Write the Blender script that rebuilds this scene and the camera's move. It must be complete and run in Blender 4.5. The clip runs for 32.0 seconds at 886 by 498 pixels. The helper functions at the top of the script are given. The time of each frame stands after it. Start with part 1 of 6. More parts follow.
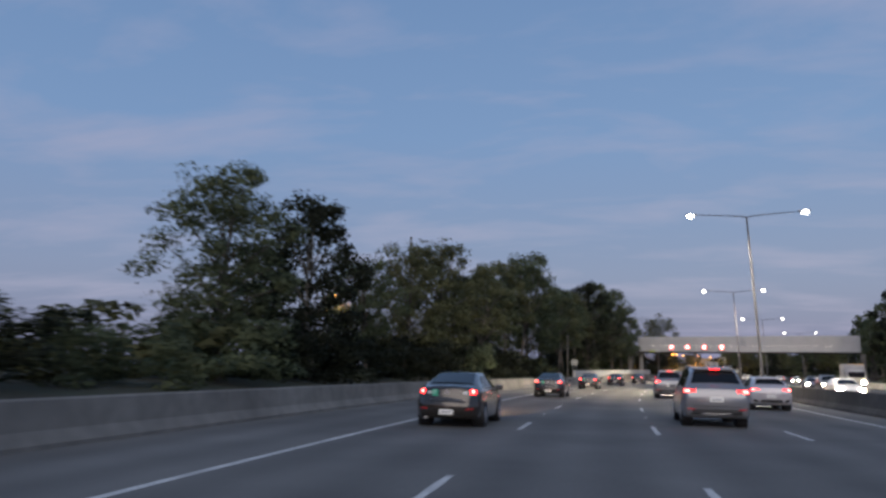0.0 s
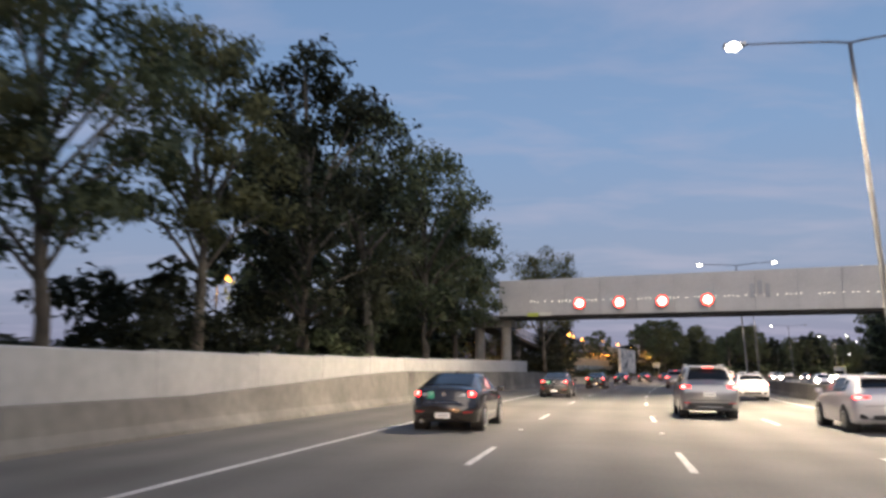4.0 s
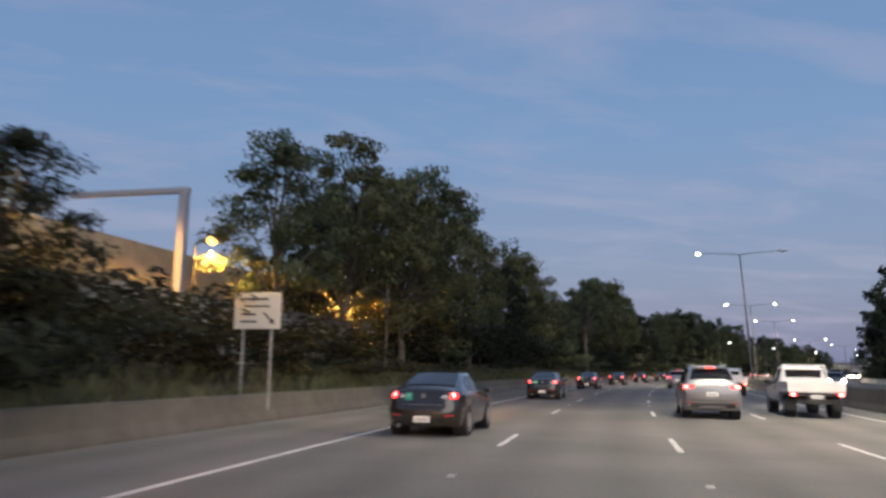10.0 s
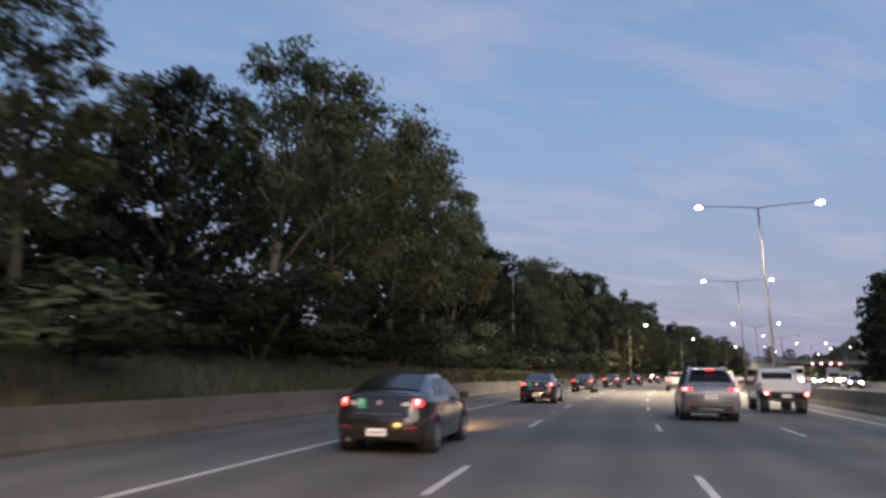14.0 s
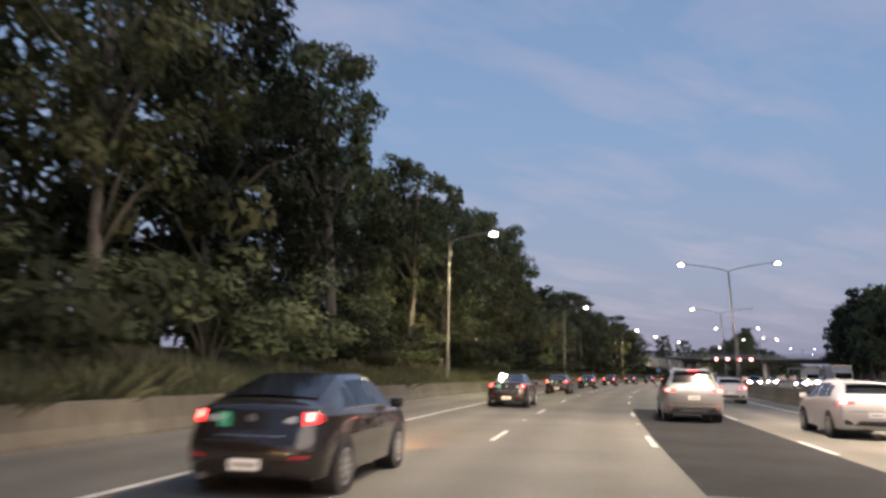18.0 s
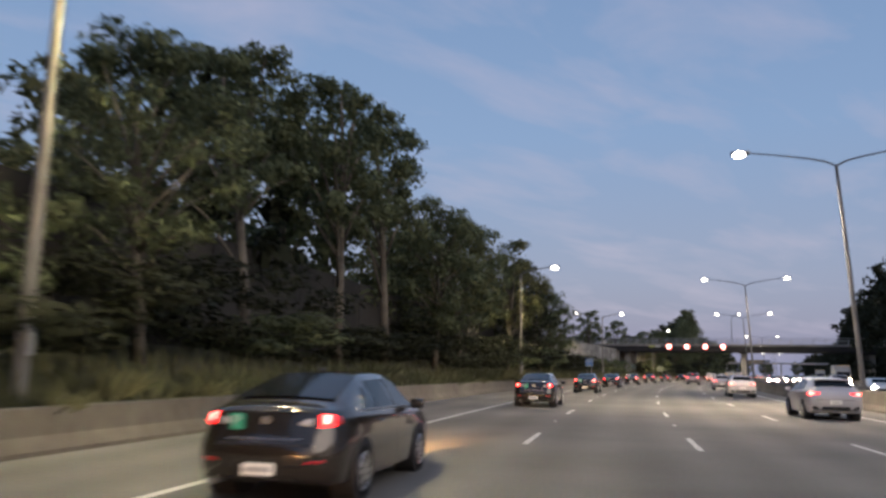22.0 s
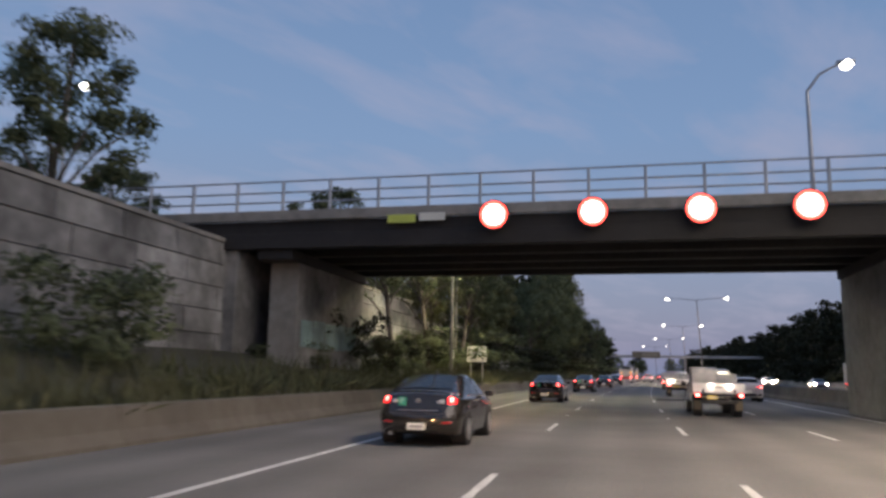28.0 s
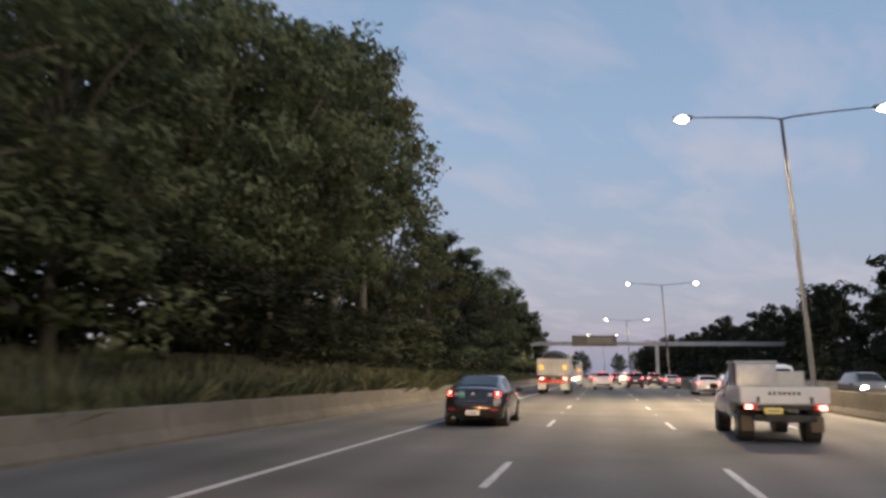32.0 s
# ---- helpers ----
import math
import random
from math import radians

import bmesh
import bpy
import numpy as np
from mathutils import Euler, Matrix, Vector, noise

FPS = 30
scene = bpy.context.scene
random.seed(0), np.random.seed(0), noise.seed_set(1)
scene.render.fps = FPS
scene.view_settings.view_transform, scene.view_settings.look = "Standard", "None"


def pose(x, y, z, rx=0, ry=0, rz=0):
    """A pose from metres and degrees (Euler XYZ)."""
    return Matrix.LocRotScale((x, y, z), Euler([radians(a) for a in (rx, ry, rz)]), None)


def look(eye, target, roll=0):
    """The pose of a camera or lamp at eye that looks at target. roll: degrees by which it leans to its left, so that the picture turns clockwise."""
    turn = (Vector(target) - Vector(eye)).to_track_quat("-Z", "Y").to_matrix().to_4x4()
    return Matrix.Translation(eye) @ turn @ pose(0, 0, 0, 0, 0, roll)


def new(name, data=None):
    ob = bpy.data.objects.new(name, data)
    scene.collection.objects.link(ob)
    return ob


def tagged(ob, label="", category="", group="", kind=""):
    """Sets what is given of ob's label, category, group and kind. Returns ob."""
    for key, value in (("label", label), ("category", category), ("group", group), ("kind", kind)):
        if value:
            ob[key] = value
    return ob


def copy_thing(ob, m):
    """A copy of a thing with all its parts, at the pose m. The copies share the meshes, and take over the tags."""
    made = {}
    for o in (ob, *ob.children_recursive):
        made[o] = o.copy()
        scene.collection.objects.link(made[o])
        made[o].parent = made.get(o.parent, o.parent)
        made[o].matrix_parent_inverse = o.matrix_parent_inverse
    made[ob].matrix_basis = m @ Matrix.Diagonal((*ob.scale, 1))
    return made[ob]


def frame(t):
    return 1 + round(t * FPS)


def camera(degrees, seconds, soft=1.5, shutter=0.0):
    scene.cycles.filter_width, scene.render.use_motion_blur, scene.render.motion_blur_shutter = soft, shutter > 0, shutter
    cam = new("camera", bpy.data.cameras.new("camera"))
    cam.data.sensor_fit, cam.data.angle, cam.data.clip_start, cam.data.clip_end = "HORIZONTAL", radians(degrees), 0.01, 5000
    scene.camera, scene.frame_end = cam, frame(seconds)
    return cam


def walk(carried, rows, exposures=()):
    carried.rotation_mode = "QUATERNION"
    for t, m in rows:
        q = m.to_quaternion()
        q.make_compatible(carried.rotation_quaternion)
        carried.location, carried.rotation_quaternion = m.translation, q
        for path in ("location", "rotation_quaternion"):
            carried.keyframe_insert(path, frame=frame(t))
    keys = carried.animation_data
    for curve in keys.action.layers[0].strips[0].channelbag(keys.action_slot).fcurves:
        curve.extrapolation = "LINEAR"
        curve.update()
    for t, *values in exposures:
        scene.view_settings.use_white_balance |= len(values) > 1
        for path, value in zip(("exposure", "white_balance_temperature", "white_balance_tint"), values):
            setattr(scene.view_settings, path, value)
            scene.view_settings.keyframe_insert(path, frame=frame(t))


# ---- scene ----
# The road's middle line: curvature per kilometre every 100 m, from 50 m before the start.
BENDS = (1.55, 1.59, 1.58, 1.54, 1.53, 1.52, 1.45, 1.33, 0.74, -0.27, -0.55, -0.48, -0.29, -0.13)
GRID = np.arange(-120.0, 1401.0, 2.0)
_turn = np.interp(GRID, np.arange(-50, 1251, 100), BENDS) / 1000
HEAD = -np.concatenate([[0], np.cumsum((_turn[1:] + _turn[:-1]))])
HEAD -= np.interp(0, GRID, HEAD)
_dx, _dy = -np.sin(HEAD), np.cos(HEAD)
ROAD_X = np.concatenate([[0], np.cumsum(_dx[1:] + _dx[:-1])])
ROAD_Y = np.concatenate([[0], np.cumsum(_dy[1:] + _dy[:-1])])
ROAD_X -= np.interp(0, GRID, ROAD_X)
ROAD_Y -= np.interp(0, GRID, ROAD_Y)


def heading(s):
    return float(np.interp(s, GRID, HEAD))


def at(s, lat, z=0.0):
    """The point s metres down the road, lat metres to the right of its middle line."""
    h = heading(s)
    return Vector((float(np.interp(s, GRID, ROAD_X)) + lat * math.cos(h), float(np.interp(s, GRID, ROAD_Y)) + lat * math.sin(h), z))


def stand(s, lat, z=0.0, turn=0.0, scale=1.0):
    """A pose on the road: local y runs down the road, x to the right."""
    return Matrix.Translation(at(s, lat, z)) @ Matrix.Rotation(heading(s) + radians(turn), 4, "Z") @ Matrix.Scale(scale, 4)


# ---- camera: seconds, metres down the road, metres right, yaw from the road, pitch, roll
EYE = 1.484
WALK = (
    (0, 1.71, 0.09, 10.66, 9.09, 1.24),
    (1, 28.10, 0.23, 10.13, 9.16, 1.12),
    (2, 54.00, 0.33, 10.75, 9.18, 0.38),
    (3, 79.62, 0.35, 11.23, 9.10, 0.51),
    (5.5, 143.61, 0.06, 10.88, 9.25, 0.59),
    (6, 156.12, 0.09, 10.96, 9.11, 0.78),
    (7, 181.11, 0.09, 10.95, 9.17, 0.73),
    (8, 207.03, 0.09, 10.90, 9.37, 0.56),
    (9, 232.94, 0.24, 11.15, 9.32, 0.44),
    (10, 258.30, 0.20, 11.37, 9.10, 0.72),
    (11, 283.25, 0.16, 11.10, 9.22, 0.57),
    (12, 309.16, 0.14, 10.99, 9.21, 0.81),
    (13, 334.98, 0.20, 11.11, 9.14, 0.70),
    (14, 360.37, 0.22, 11.36, 9.18, 0.98),
    (17, 435.91, -0.07, 10.07, 9.20, 0.87),
    (18, 460.72, 0.18, 10.13, 9.19, 1.26),
    (19, 485.66, 0.24, 11.01, 9.15, 1.05),
    (20, 509.81, 0.12, 11.52, 9.33, 0.88),
    (21, 533.69, -0.03, 11.31, 9.08, 0.95),
    (22, 557.57, -0.17, 11.73, 9.11, 1.06),
    (23, 581.31, -0.44, 11.79, 9.07, 1.23),
    (24, 604.86, -0.43, 10.51, 9.07, 1.22),
    (25, 627.69, -0.17, 10.95, 9.04, 1.10),
    (25.5, 639.18, -0.11, 11.46, 9.16, 0.82),
    (27.5, 685.49, -0.17, 12.15, 9.15, 1.13),
    (28, 697.10, -0.21, 12.04, 9.25, 1.00),
    (29, 720.60, -0.26, 11.39, 9.17, 0.75),
    (30, 744.14, -0.31, 10.93, 9.31, 0.99),
    (31, 767.78, -0.33, 11.22, 9.32, 0.64),
    (32, 791.41, -0.31, 11.74, 9.33, 0.50),
)
cam = camera(60.89, 32.0, soft=2.8, shutter=0.28)
rows = []
for t, s, lat, yaw, pitch, roll in WALK:
    a, b = heading(s) + radians(yaw), radians(pitch)
    eye = at(s, lat, EYE)
    way = Vector((-math.sin(a) * math.cos(b), math.cos(a) * math.cos(b), math.sin(b)))
    rows.append((t, look(eye, eye + way * 10, roll)))
# seconds, stops, kelvin, tint: the film camera's own brightening and white balance
EXPOSURES = (
    (0, -0.10, 6500, 10), (2, 0.0, 6800, 10), (3.2, 0.0, 6700, 10), (6, 0.35, 7000, 10), (7, -0.12, 6150, 7), (8, -0.2, 5750, 2), (9, -0.15, 6050, 4), (10, -0.08, 6450, 9), (11, 0.15, 6900, 14), (12, 0.2, 6800, 12), (13, 0.18, 6900, 12),
    (14.3, 0.22, 6850, 13), (17, 0.15, 7000, 12), (20, 0.15, 7000, 12), (24, 0.14, 7050, 12), (25.5, 0.0, 6550, 12), (28, -0.08, 6750, 12), (28.6, 0.15, 7200, 12), (29, 0.78, 7500, 12), (29.5, 0.25, 6900, 11), (30, 0.1, 6300, 8), (31, 0.15, 7000, 10), (32, 0.4, 8000, 10))
walk(cam, rows, exposures=EXPOSURES)

# ---- sky and light: dusk, clear blue with thin cloud
world = bpy.data.worlds.new("dusk_sky")
scene.world = world
world.use_nodes = True
wt = world.node_tree
wt.nodes.clear()


def wnode(kind, **kw):
    n = wt.nodes.new(kind)
    for key, value in kw.items():
        n.inputs[key].default_value = value
    return n


def wlink(a, i, b, j):
    wt.links.new(a.outputs[i], b.inputs[j])


coord = wnode("ShaderNodeTexCoord")
split = wnode("ShaderNodeSeparateXYZ")
wlink(coord, "Generated", split, 0)
ramp = wt.nodes.new("ShaderNodeValToRGB")
ramp.color_ramp.elements[0].position = 0.0
ramp.color_ramp.elements[0].color = (0.222, 0.268, 0.430, 1)
ramp.color_ramp.elements[1].position = 1.0
ramp.color_ramp.elements[1].color = (0.110, 0.210, 0.430, 1)
for p, c in ((0.12, (0.235, 0.312, 0.510, 1)), (0.30, (0.190, 0.320, 0.570, 1)), (0.5, (0.155, 0.275, 0.515, 1))):
    e = ramp.color_ramp.elements.new(p)
    e.color = c
wlink(split, "Z", ramp, 0)
# clouds lie on a plane overhead: direction divided by its height
lift = wnode("ShaderNodeMath")
lift.operation = "MAXIMUM"
lift.inputs[1].default_value = 0.04
wlink(split, "Z", lift, 0)
lift2 = wnode("ShaderNodeMath")
lift2.operation = "ADD"
lift2.inputs[1].default_value = 0.12
wlink(lift, 0, lift2, 0)
flat = wnode("ShaderNodeVectorMath")
flat.operation = "DIVIDE"
spread = wnode("ShaderNodeCombineXYZ")
for i in range(3):
    wlink(lift2, 0, spread, i)
wlink(coord, "Generated", flat, 0)
wlink(spread, 0, flat, 1)
stretch = wnode("ShaderNodeMapping")
stretch.inputs["Scale"].default_value = (0.75, 1.5, 0.0)
stretch.inputs["Rotation"].default_value = (0, 0, radians(35))
wlink(flat, 0, stretch, "Vector")
cloud = wnode("ShaderNodeTexNoise", Scale=1.7, Detail=7.0, Roughness=0.55, Distortion=0.3)
wlink(stretch, 0, cloud, "Vector")
band = wt.nodes.new("ShaderNodeValToRGB")
band.color_ramp.elements[0].position, band.color_ramp.elements[1].position = 0.47, 0.70
wlink(cloud, "Fac", band, 0)
thin = wnode("ShaderNodeMath")
thin.operation = "MULTIPLY"
thin.inputs[1].default_value = 0.75
wlink(band, 0, thin, 0)
mixc = wt.nodes.new("ShaderNodeMixRGB")
mixc.inputs[2].default_value = (0.35, 0.385, 0.575, 1)
wlink(thin, 0, mixc, 0)
wlink(ramp, 0, mixc, 1)
nishita = wt.nodes.new("ShaderNodeTexSky")
nishita.sky_type, nishita.sun_disc = "NISHITA", False
nishita.sun_elevation, nishita.sun_rotation = radians(1.0), radians(205)
bg1, bg2 = wnode("ShaderNodeBackground", Strength=0.92), wnode("ShaderNodeBackground", Strength=0.05)
wlink(mixc, 0, bg1, 0)
wlink(nishita, 0, bg2, 0)
both = wnode("ShaderNodeAddShader")
wlink(bg1, 0, both, 0)
wlink(bg2, 0, both, 1)
wout = wnode("ShaderNodeOutputWorld")
wlink(both, 0, wout, 0)

sun = new("low_sun_glow", bpy.data.lights.new("low_sun_glow", "SUN"))
sun.data.energy, sun.data.angle, sun.data.color = 1.3, radians(50), (1.0, 0.88, 0.78)
sun.matrix_world = pose(0, 0, 100, 62, 0, 8)


# ---- materials
def material(name, colour, rough=0.7, metal=0.0, vary=0.25, grain=8.0, blotch=0.6, bump=0.15, second=None, island=0.0, coat=0.0, uv=False, emit=0.0, glow=None, spec=0.5):
    m = bpy.data.materials.new(name)
    m.use_nodes = True
    t = m.node_tree
    p = t.nodes["Principled BSDF"]
    p.inputs["Roughness"].default_value, p.inputs["Metallic"].default_value = rough, metal
    p.inputs["Coat Weight"].default_value = coat
    p.inputs["Specular IOR Level"].default_value = spec
    base = (*colour, 1)
    p.inputs["Base Color"].default_value = base
    if emit:
        p.inputs["Emission Color"].default_value = (*(glow or colour), 1)
        p.inputs["Emission Strength"].default_value = emit
    if vary:
        tc = t.nodes.new("ShaderNodeTexCoord")
        out = tc.outputs["UV" if uv else "Object"]
        big, small = t.nodes.new("ShaderNodeTexNoise"), t.nodes.new("ShaderNodeTexNoise")
        big.inputs["Scale"].default_value, big.inputs["Detail"].default_value = blotch, 5
        small.inputs["Scale"].default_value, small.inputs["Detail"].default_value = grain, 4
        t.links.new(out, big.inputs["Vector"])
        t.links.new(out, small.inputs["Vector"])
        r = t.nodes.new("ShaderNodeValToRGB")
        r.color_ramp.elements[0].position, r.color_ramp.elements[1].position = 0.32, 0.68
        dark = second or tuple(c * (1 - vary) for c in colour)
        r.color_ramp.elements[0].color = (*dark, 1)
        r.color_ramp.elements[1].color = (*(min(1, c * (1 + vary * 0.5)) for c in colour), 1)
        t.links.new(big.outputs["Fac"], r.inputs[0])
        mul = t.nodes.new("ShaderNodeMixRGB")
        mul.blend_type = "MULTIPLY"
        mul.inputs[0].default_value = min(1.0, vary * 1.4)
        t.links.new(r.outputs[0], mul.inputs[1])
        r2 = t.nodes.new("ShaderNodeValToRGB")
        r2.color_ramp.elements[0].position, r2.color_ramp.elements[1].position = 0.25, 0.7
        r2.color_ramp.elements[0].color = (0.45, 0.45, 0.45, 1)
        t.links.new(small.outputs["Fac"], r2.inputs[0])
        t.links.new(r2.outputs[0], mul.inputs[2])
        last = mul.outputs[0]
        if island:
            g = t.nodes.new("ShaderNodeNewGeometry")
            hsv = t.nodes.new("ShaderNodeHueSaturation")
            mr = t.nodes.new("ShaderNodeMapRange")
            mr.inputs["To Min"].default_value, mr.inputs["To Max"].default_value = 1 - island, 1 + island
            t.links.new(g.outputs["Random Per Island"], mr.inputs["Value"])
            t.links.new(mr.outputs[0], hsv.inputs["Value"])
            t.links.new(last, hsv.inputs["Color"])
            last = hsv.outputs[0]
        t.links.new(last, p.inputs["Base Color"])
        if bump:
            b = t.nodes.new("ShaderNodeBump")
            b.inputs["Strength"].default_value, b.inputs["Distance"].default_value = bump, 0.02
            t.links.new(small.outputs["Fac"], b.inputs["Height"])
            t.links.new(b.outputs[0], p.inputs["Normal"])
    return m


def glowing(name, colour, strength):
    m = bpy.data.materials.new(name)
    m.use_nodes = True
    p = m.node_tree.nodes["Principled BSDF"]
    p.inputs["Base Color"].default_value = (*(c * 0.5 for c in colour), 1)
    p.inputs["Emission Color"].default_value, p.inputs["Emission Strength"].default_value = (*colour, 1), strength
    return m


def piece_tint(m, amount):
    """Lets alike pieces differ a little in lightness."""
    t = m.node_tree
    p = t.nodes["Principled BSDF"]
    link = p.inputs["Base Color"].links[0]
    src = link.from_socket
    info, hsv, mr = t.nodes.new("ShaderNodeObjectInfo"), t.nodes.new("ShaderNodeHueSaturation"), t.nodes.new("ShaderNodeMapRange")
    mr.inputs["To Min"].default_value, mr.inputs["To Max"].default_value = 1 - amount, 1 + amount
    t.links.new(info.outputs["Random"], mr.inputs["Value"])
    t.links.new(mr.outputs[0], hsv.inputs["Value"])
    t.links.new(src, hsv.inputs["Color"])
    t.links.new(hsv.outputs[0], p.inputs["Base Color"])
    return m


ASPHALT = material("asphalt", (0.155, 0.152, 0.142), 0.82, vary=0.30, grain=14.0, blotch=0.22, bump=0.25, uv=True)
t = ASPHALT.node_tree
p = t.nodes["Principled BSDF"]
src = p.inputs["Base Color"].links[0].from_socket
uvn, sep, wave, low = t.nodes.new("ShaderNodeTexCoord"), t.nodes.new("ShaderNodeSeparateXYZ"), t.nodes.new("ShaderNodeMath"), t.nodes.new("ShaderNodeMapRange")
turn_in = t.nodes.new("ShaderNodeMath")
turn_in.operation, turn_in.inputs[1].default_value, turn_in.inputs[2].default_value = "MULTIPLY_ADD", 2 * math.pi / 1.74, 1.2
wave.operation = "COSINE"
low.inputs["From Min"].default_value, low.inputs["From Max"].default_value = -1.0, 1.0
low.inputs["To Min"].default_value, low.inputs["To Max"].default_value = 0.80, 1.04
t.links.new(uvn.outputs["UV"], sep.inputs[0])
t.links.new(sep.outputs["X"], turn_in.inputs[0])
t.links.new(turn_in.outputs[0], wave.inputs[0])
t.links.new(wave.outputs[0], low.inputs["Value"])
worn = t.nodes.new("ShaderNodeHueSaturation")
t.links.new(low.outputs[0], worn.inputs["Value"])
t.links.new(src, worn.inputs["Color"])
t.links.new(worn.outputs[0], p.inputs["Base Color"])
PATCH = material("dark_patch_asphalt", (0.034, 0.036, 0.040), 1.0, vary=0.25, grain=16, blotch=0.5, spec=0.1)
PAINT = material("road_paint", (0.62, 0.62, 0.60), 0.6, vary=0.25, grain=10, blotch=1.5, bump=0.1)
CONCRETE = material("barrier_concrete", (0.305, 0.292, 0.27), 0.85, vary=0.38, grain=3.0, blotch=0.25, bump=0.2)
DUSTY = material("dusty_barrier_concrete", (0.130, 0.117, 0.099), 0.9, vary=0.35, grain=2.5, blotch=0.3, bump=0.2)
PALE_WALL = material("pale_painted_concrete", (0.52, 0.52, 0.51), 0.8, vary=0.22, grain=3, blotch=0.3)
PANEL = piece_tint(material("panel_concrete", (0.30, 0.295, 0.285), 0.88, vary=0.55, grain=2.2, blotch=0.45, bump=0.25), 0.25)
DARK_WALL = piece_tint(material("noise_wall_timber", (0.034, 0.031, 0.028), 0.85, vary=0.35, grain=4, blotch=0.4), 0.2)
LAMP_POLE = material("lamp_pole_steel", (0.085, 0.088, 0.10), 0.6, 0.0, vary=0.15, grain=6)
STEEL = material("galvanised_steel", (0.40, 0.41, 0.43), 0.45, 0.7, vary=0.15, grain=6)
POLE = material("weathered_pole", (0.19, 0.185, 0.17), 0.8, vary=0.3, grain=5)
GIRDER = material("dark_steel_girder", (0.024, 0.022, 0.022), 0.75, vary=0.35, grain=3, blotch=0.5)
DIRT = material("verge_soil", (0.045, 0.040, 0.028), 0.95, vary=0.45, grain=2.5, blotch=0.3, second=(0.05, 0.06, 0.03))
GRASS = material("dry_grass", (0.085, 0.082, 0.041), 0.9, vary=0.3, grain=3, blotch=0.4, island=0.35, second=(0.058, 0.072, 0.030), bump=0)
LEAF = material("gum_leaf", (0.135, 0.158, 0.082), 0.75, vary=0.35, grain=2, blotch=0.35, island=0.22, bump=0, second=(0.085, 0.104, 0.054), spec=0.3)
LEAF_OLIVE = material("olive_leaf", (0.160, 0.160, 0.074), 0.75, vary=0.35, grain=2, blotch=0.35, island=0.22, bump=0, second=(0.100, 0.108, 0.050), spec=0.3)
# dark tree leaves; for shrubs the colour also holds the shade below crowns
LEAF_DARK_SHADED = material("dark_shaded_leaf", (0.036, 0.042, 0.024), 0.8, vary=0.35, grain=2, blotch=0.35, island=0.22, bump=0, spec=0.25)
for m in (LEAF, LEAF_OLIVE, LEAF_DARK_SHADED):
    # thin leaves let part of the light through
    t = m.node_tree
    p = t.nodes["Principled BSDF"]
    thin_leaf, both_sides = t.nodes.new("ShaderNodeBsdfTranslucent"), t.nodes.new("ShaderNodeMixShader")
    both_sides.inputs[0].default_value = 0.38
    t.links.new(p.inputs["Base Color"].links[0].from_socket, thin_leaf.inputs["Color"])
    t.links.new(p.outputs[0], both_sides.inputs[1])
    t.links.new(thin_leaf.outputs[0], both_sides.inputs[2])
    t.links.new(both_sides.outputs[0], t.nodes["Material Output"].inputs["Surface"])
BARK = material("pale_gum_bark", (0.17, 0.15, 0.12), 0.9, vary=0.5, grain=3, blotch=0.8, second=(0.07, 0.06, 0.05))
GLASS = material("tinted_glass", (0.010, 0.012, 0.015), 0.08, vary=0, spec=0.32)
RUBBER = material("tyre_rubber", (0.018, 0.018, 0.019), 0.9, vary=0)
ALLOY = material("alloy_rim", (0.45, 0.45, 0.46), 0.35, 0.8, vary=0)
BLACK = material("black_plastic", (0.02, 0.02, 0.022), 0.6, vary=0)
BRONZE = material("dark_bronze_paint", (0.040, 0.033, 0.028), 0.20, 0.45, vary=0, coat=1.0, spec=0.5)
SILVER = material("silver_paint", (0.27, 0.27, 0.285), 0.30, 0.5, vary=0, coat=0.8)
WHITE_CAR = material("white_car_paint", (0.72, 0.72, 0.73), 0.35, vary=0, coat=1.0)
PINKISH = material("pearl_white_paint", (0.50, 0.475, 0.50), 0.35, 0.2, vary=0, coat=1.0)
GREY_CAR = material("grey_car_paint", (0.10, 0.10, 0.11), 0.3, 0.5, vary=0, coat=1.0)
BRAKE = glowing("brake_light_red", (1.0, 0.02, 0.02), 6.0)
BRAKE_HOT = glowing("brake_light_core", (1.0, 0.10, 0.085), 22.0)
# faint lens glow, also put on reflectors and truck beam that give no light
RED_LENS = material("glowing_red_lens", (0.35, 0.012, 0.012), 0.2, vary=0, coat=1, emit=0.5)
CLEAR_LENS = material("clear_lens", (0.62, 0.60, 0.58), 0.15, vary=0, coat=1)
HEADLIGHT = glowing("headlight", (1.0, 0.90, 0.70), 6.0)
DAZZLE = glowing("main_beam", (1.0, 0.86, 0.60), 420.0)
# no lamps: a faint glow puts the light on the plates into the material
GLOW_PLATE = material("number_plate", (0.75, 0.74, 0.72), 0.5, vary=0, emit=0.15, glow=(1, 0.95, 0.85))
GLOW_YELLOW_PLATE = material("glowing_yellow_plate", (0.75, 0.55, 0.12), 0.5, vary=0, emit=0.25)
BARS = material("dark_bars", (0.05, 0.05, 0.06), 0.6, vary=0)
FAINT = material("faint_bars", (0.42, 0.42, 0.44), 0.6, vary=0)
PALE_GREEN = material("pale_green_letter", (0.55, 0.78, 0.68), 0.5, vary=0)
GREEN = material("green_plate", (0.04, 0.42, 0.26), 0.5, vary=0)
# glow of marker lamps, and in place of glint on the tipper's reflectors
AMBER = glowing("amber_marker_glow", (1.0, 0.5, 0.05), 1.2)
LED_WHITE = glowing("white_street_light", (1.0, 0.97, 0.88), 11.0)
SODIUM = glowing("sodium_light", (1.0, 0.36, 0.05), 12.0)
SIGN_RED = glowing("red_led_ring", (1.0, 0.07, 0.05), 6.0)
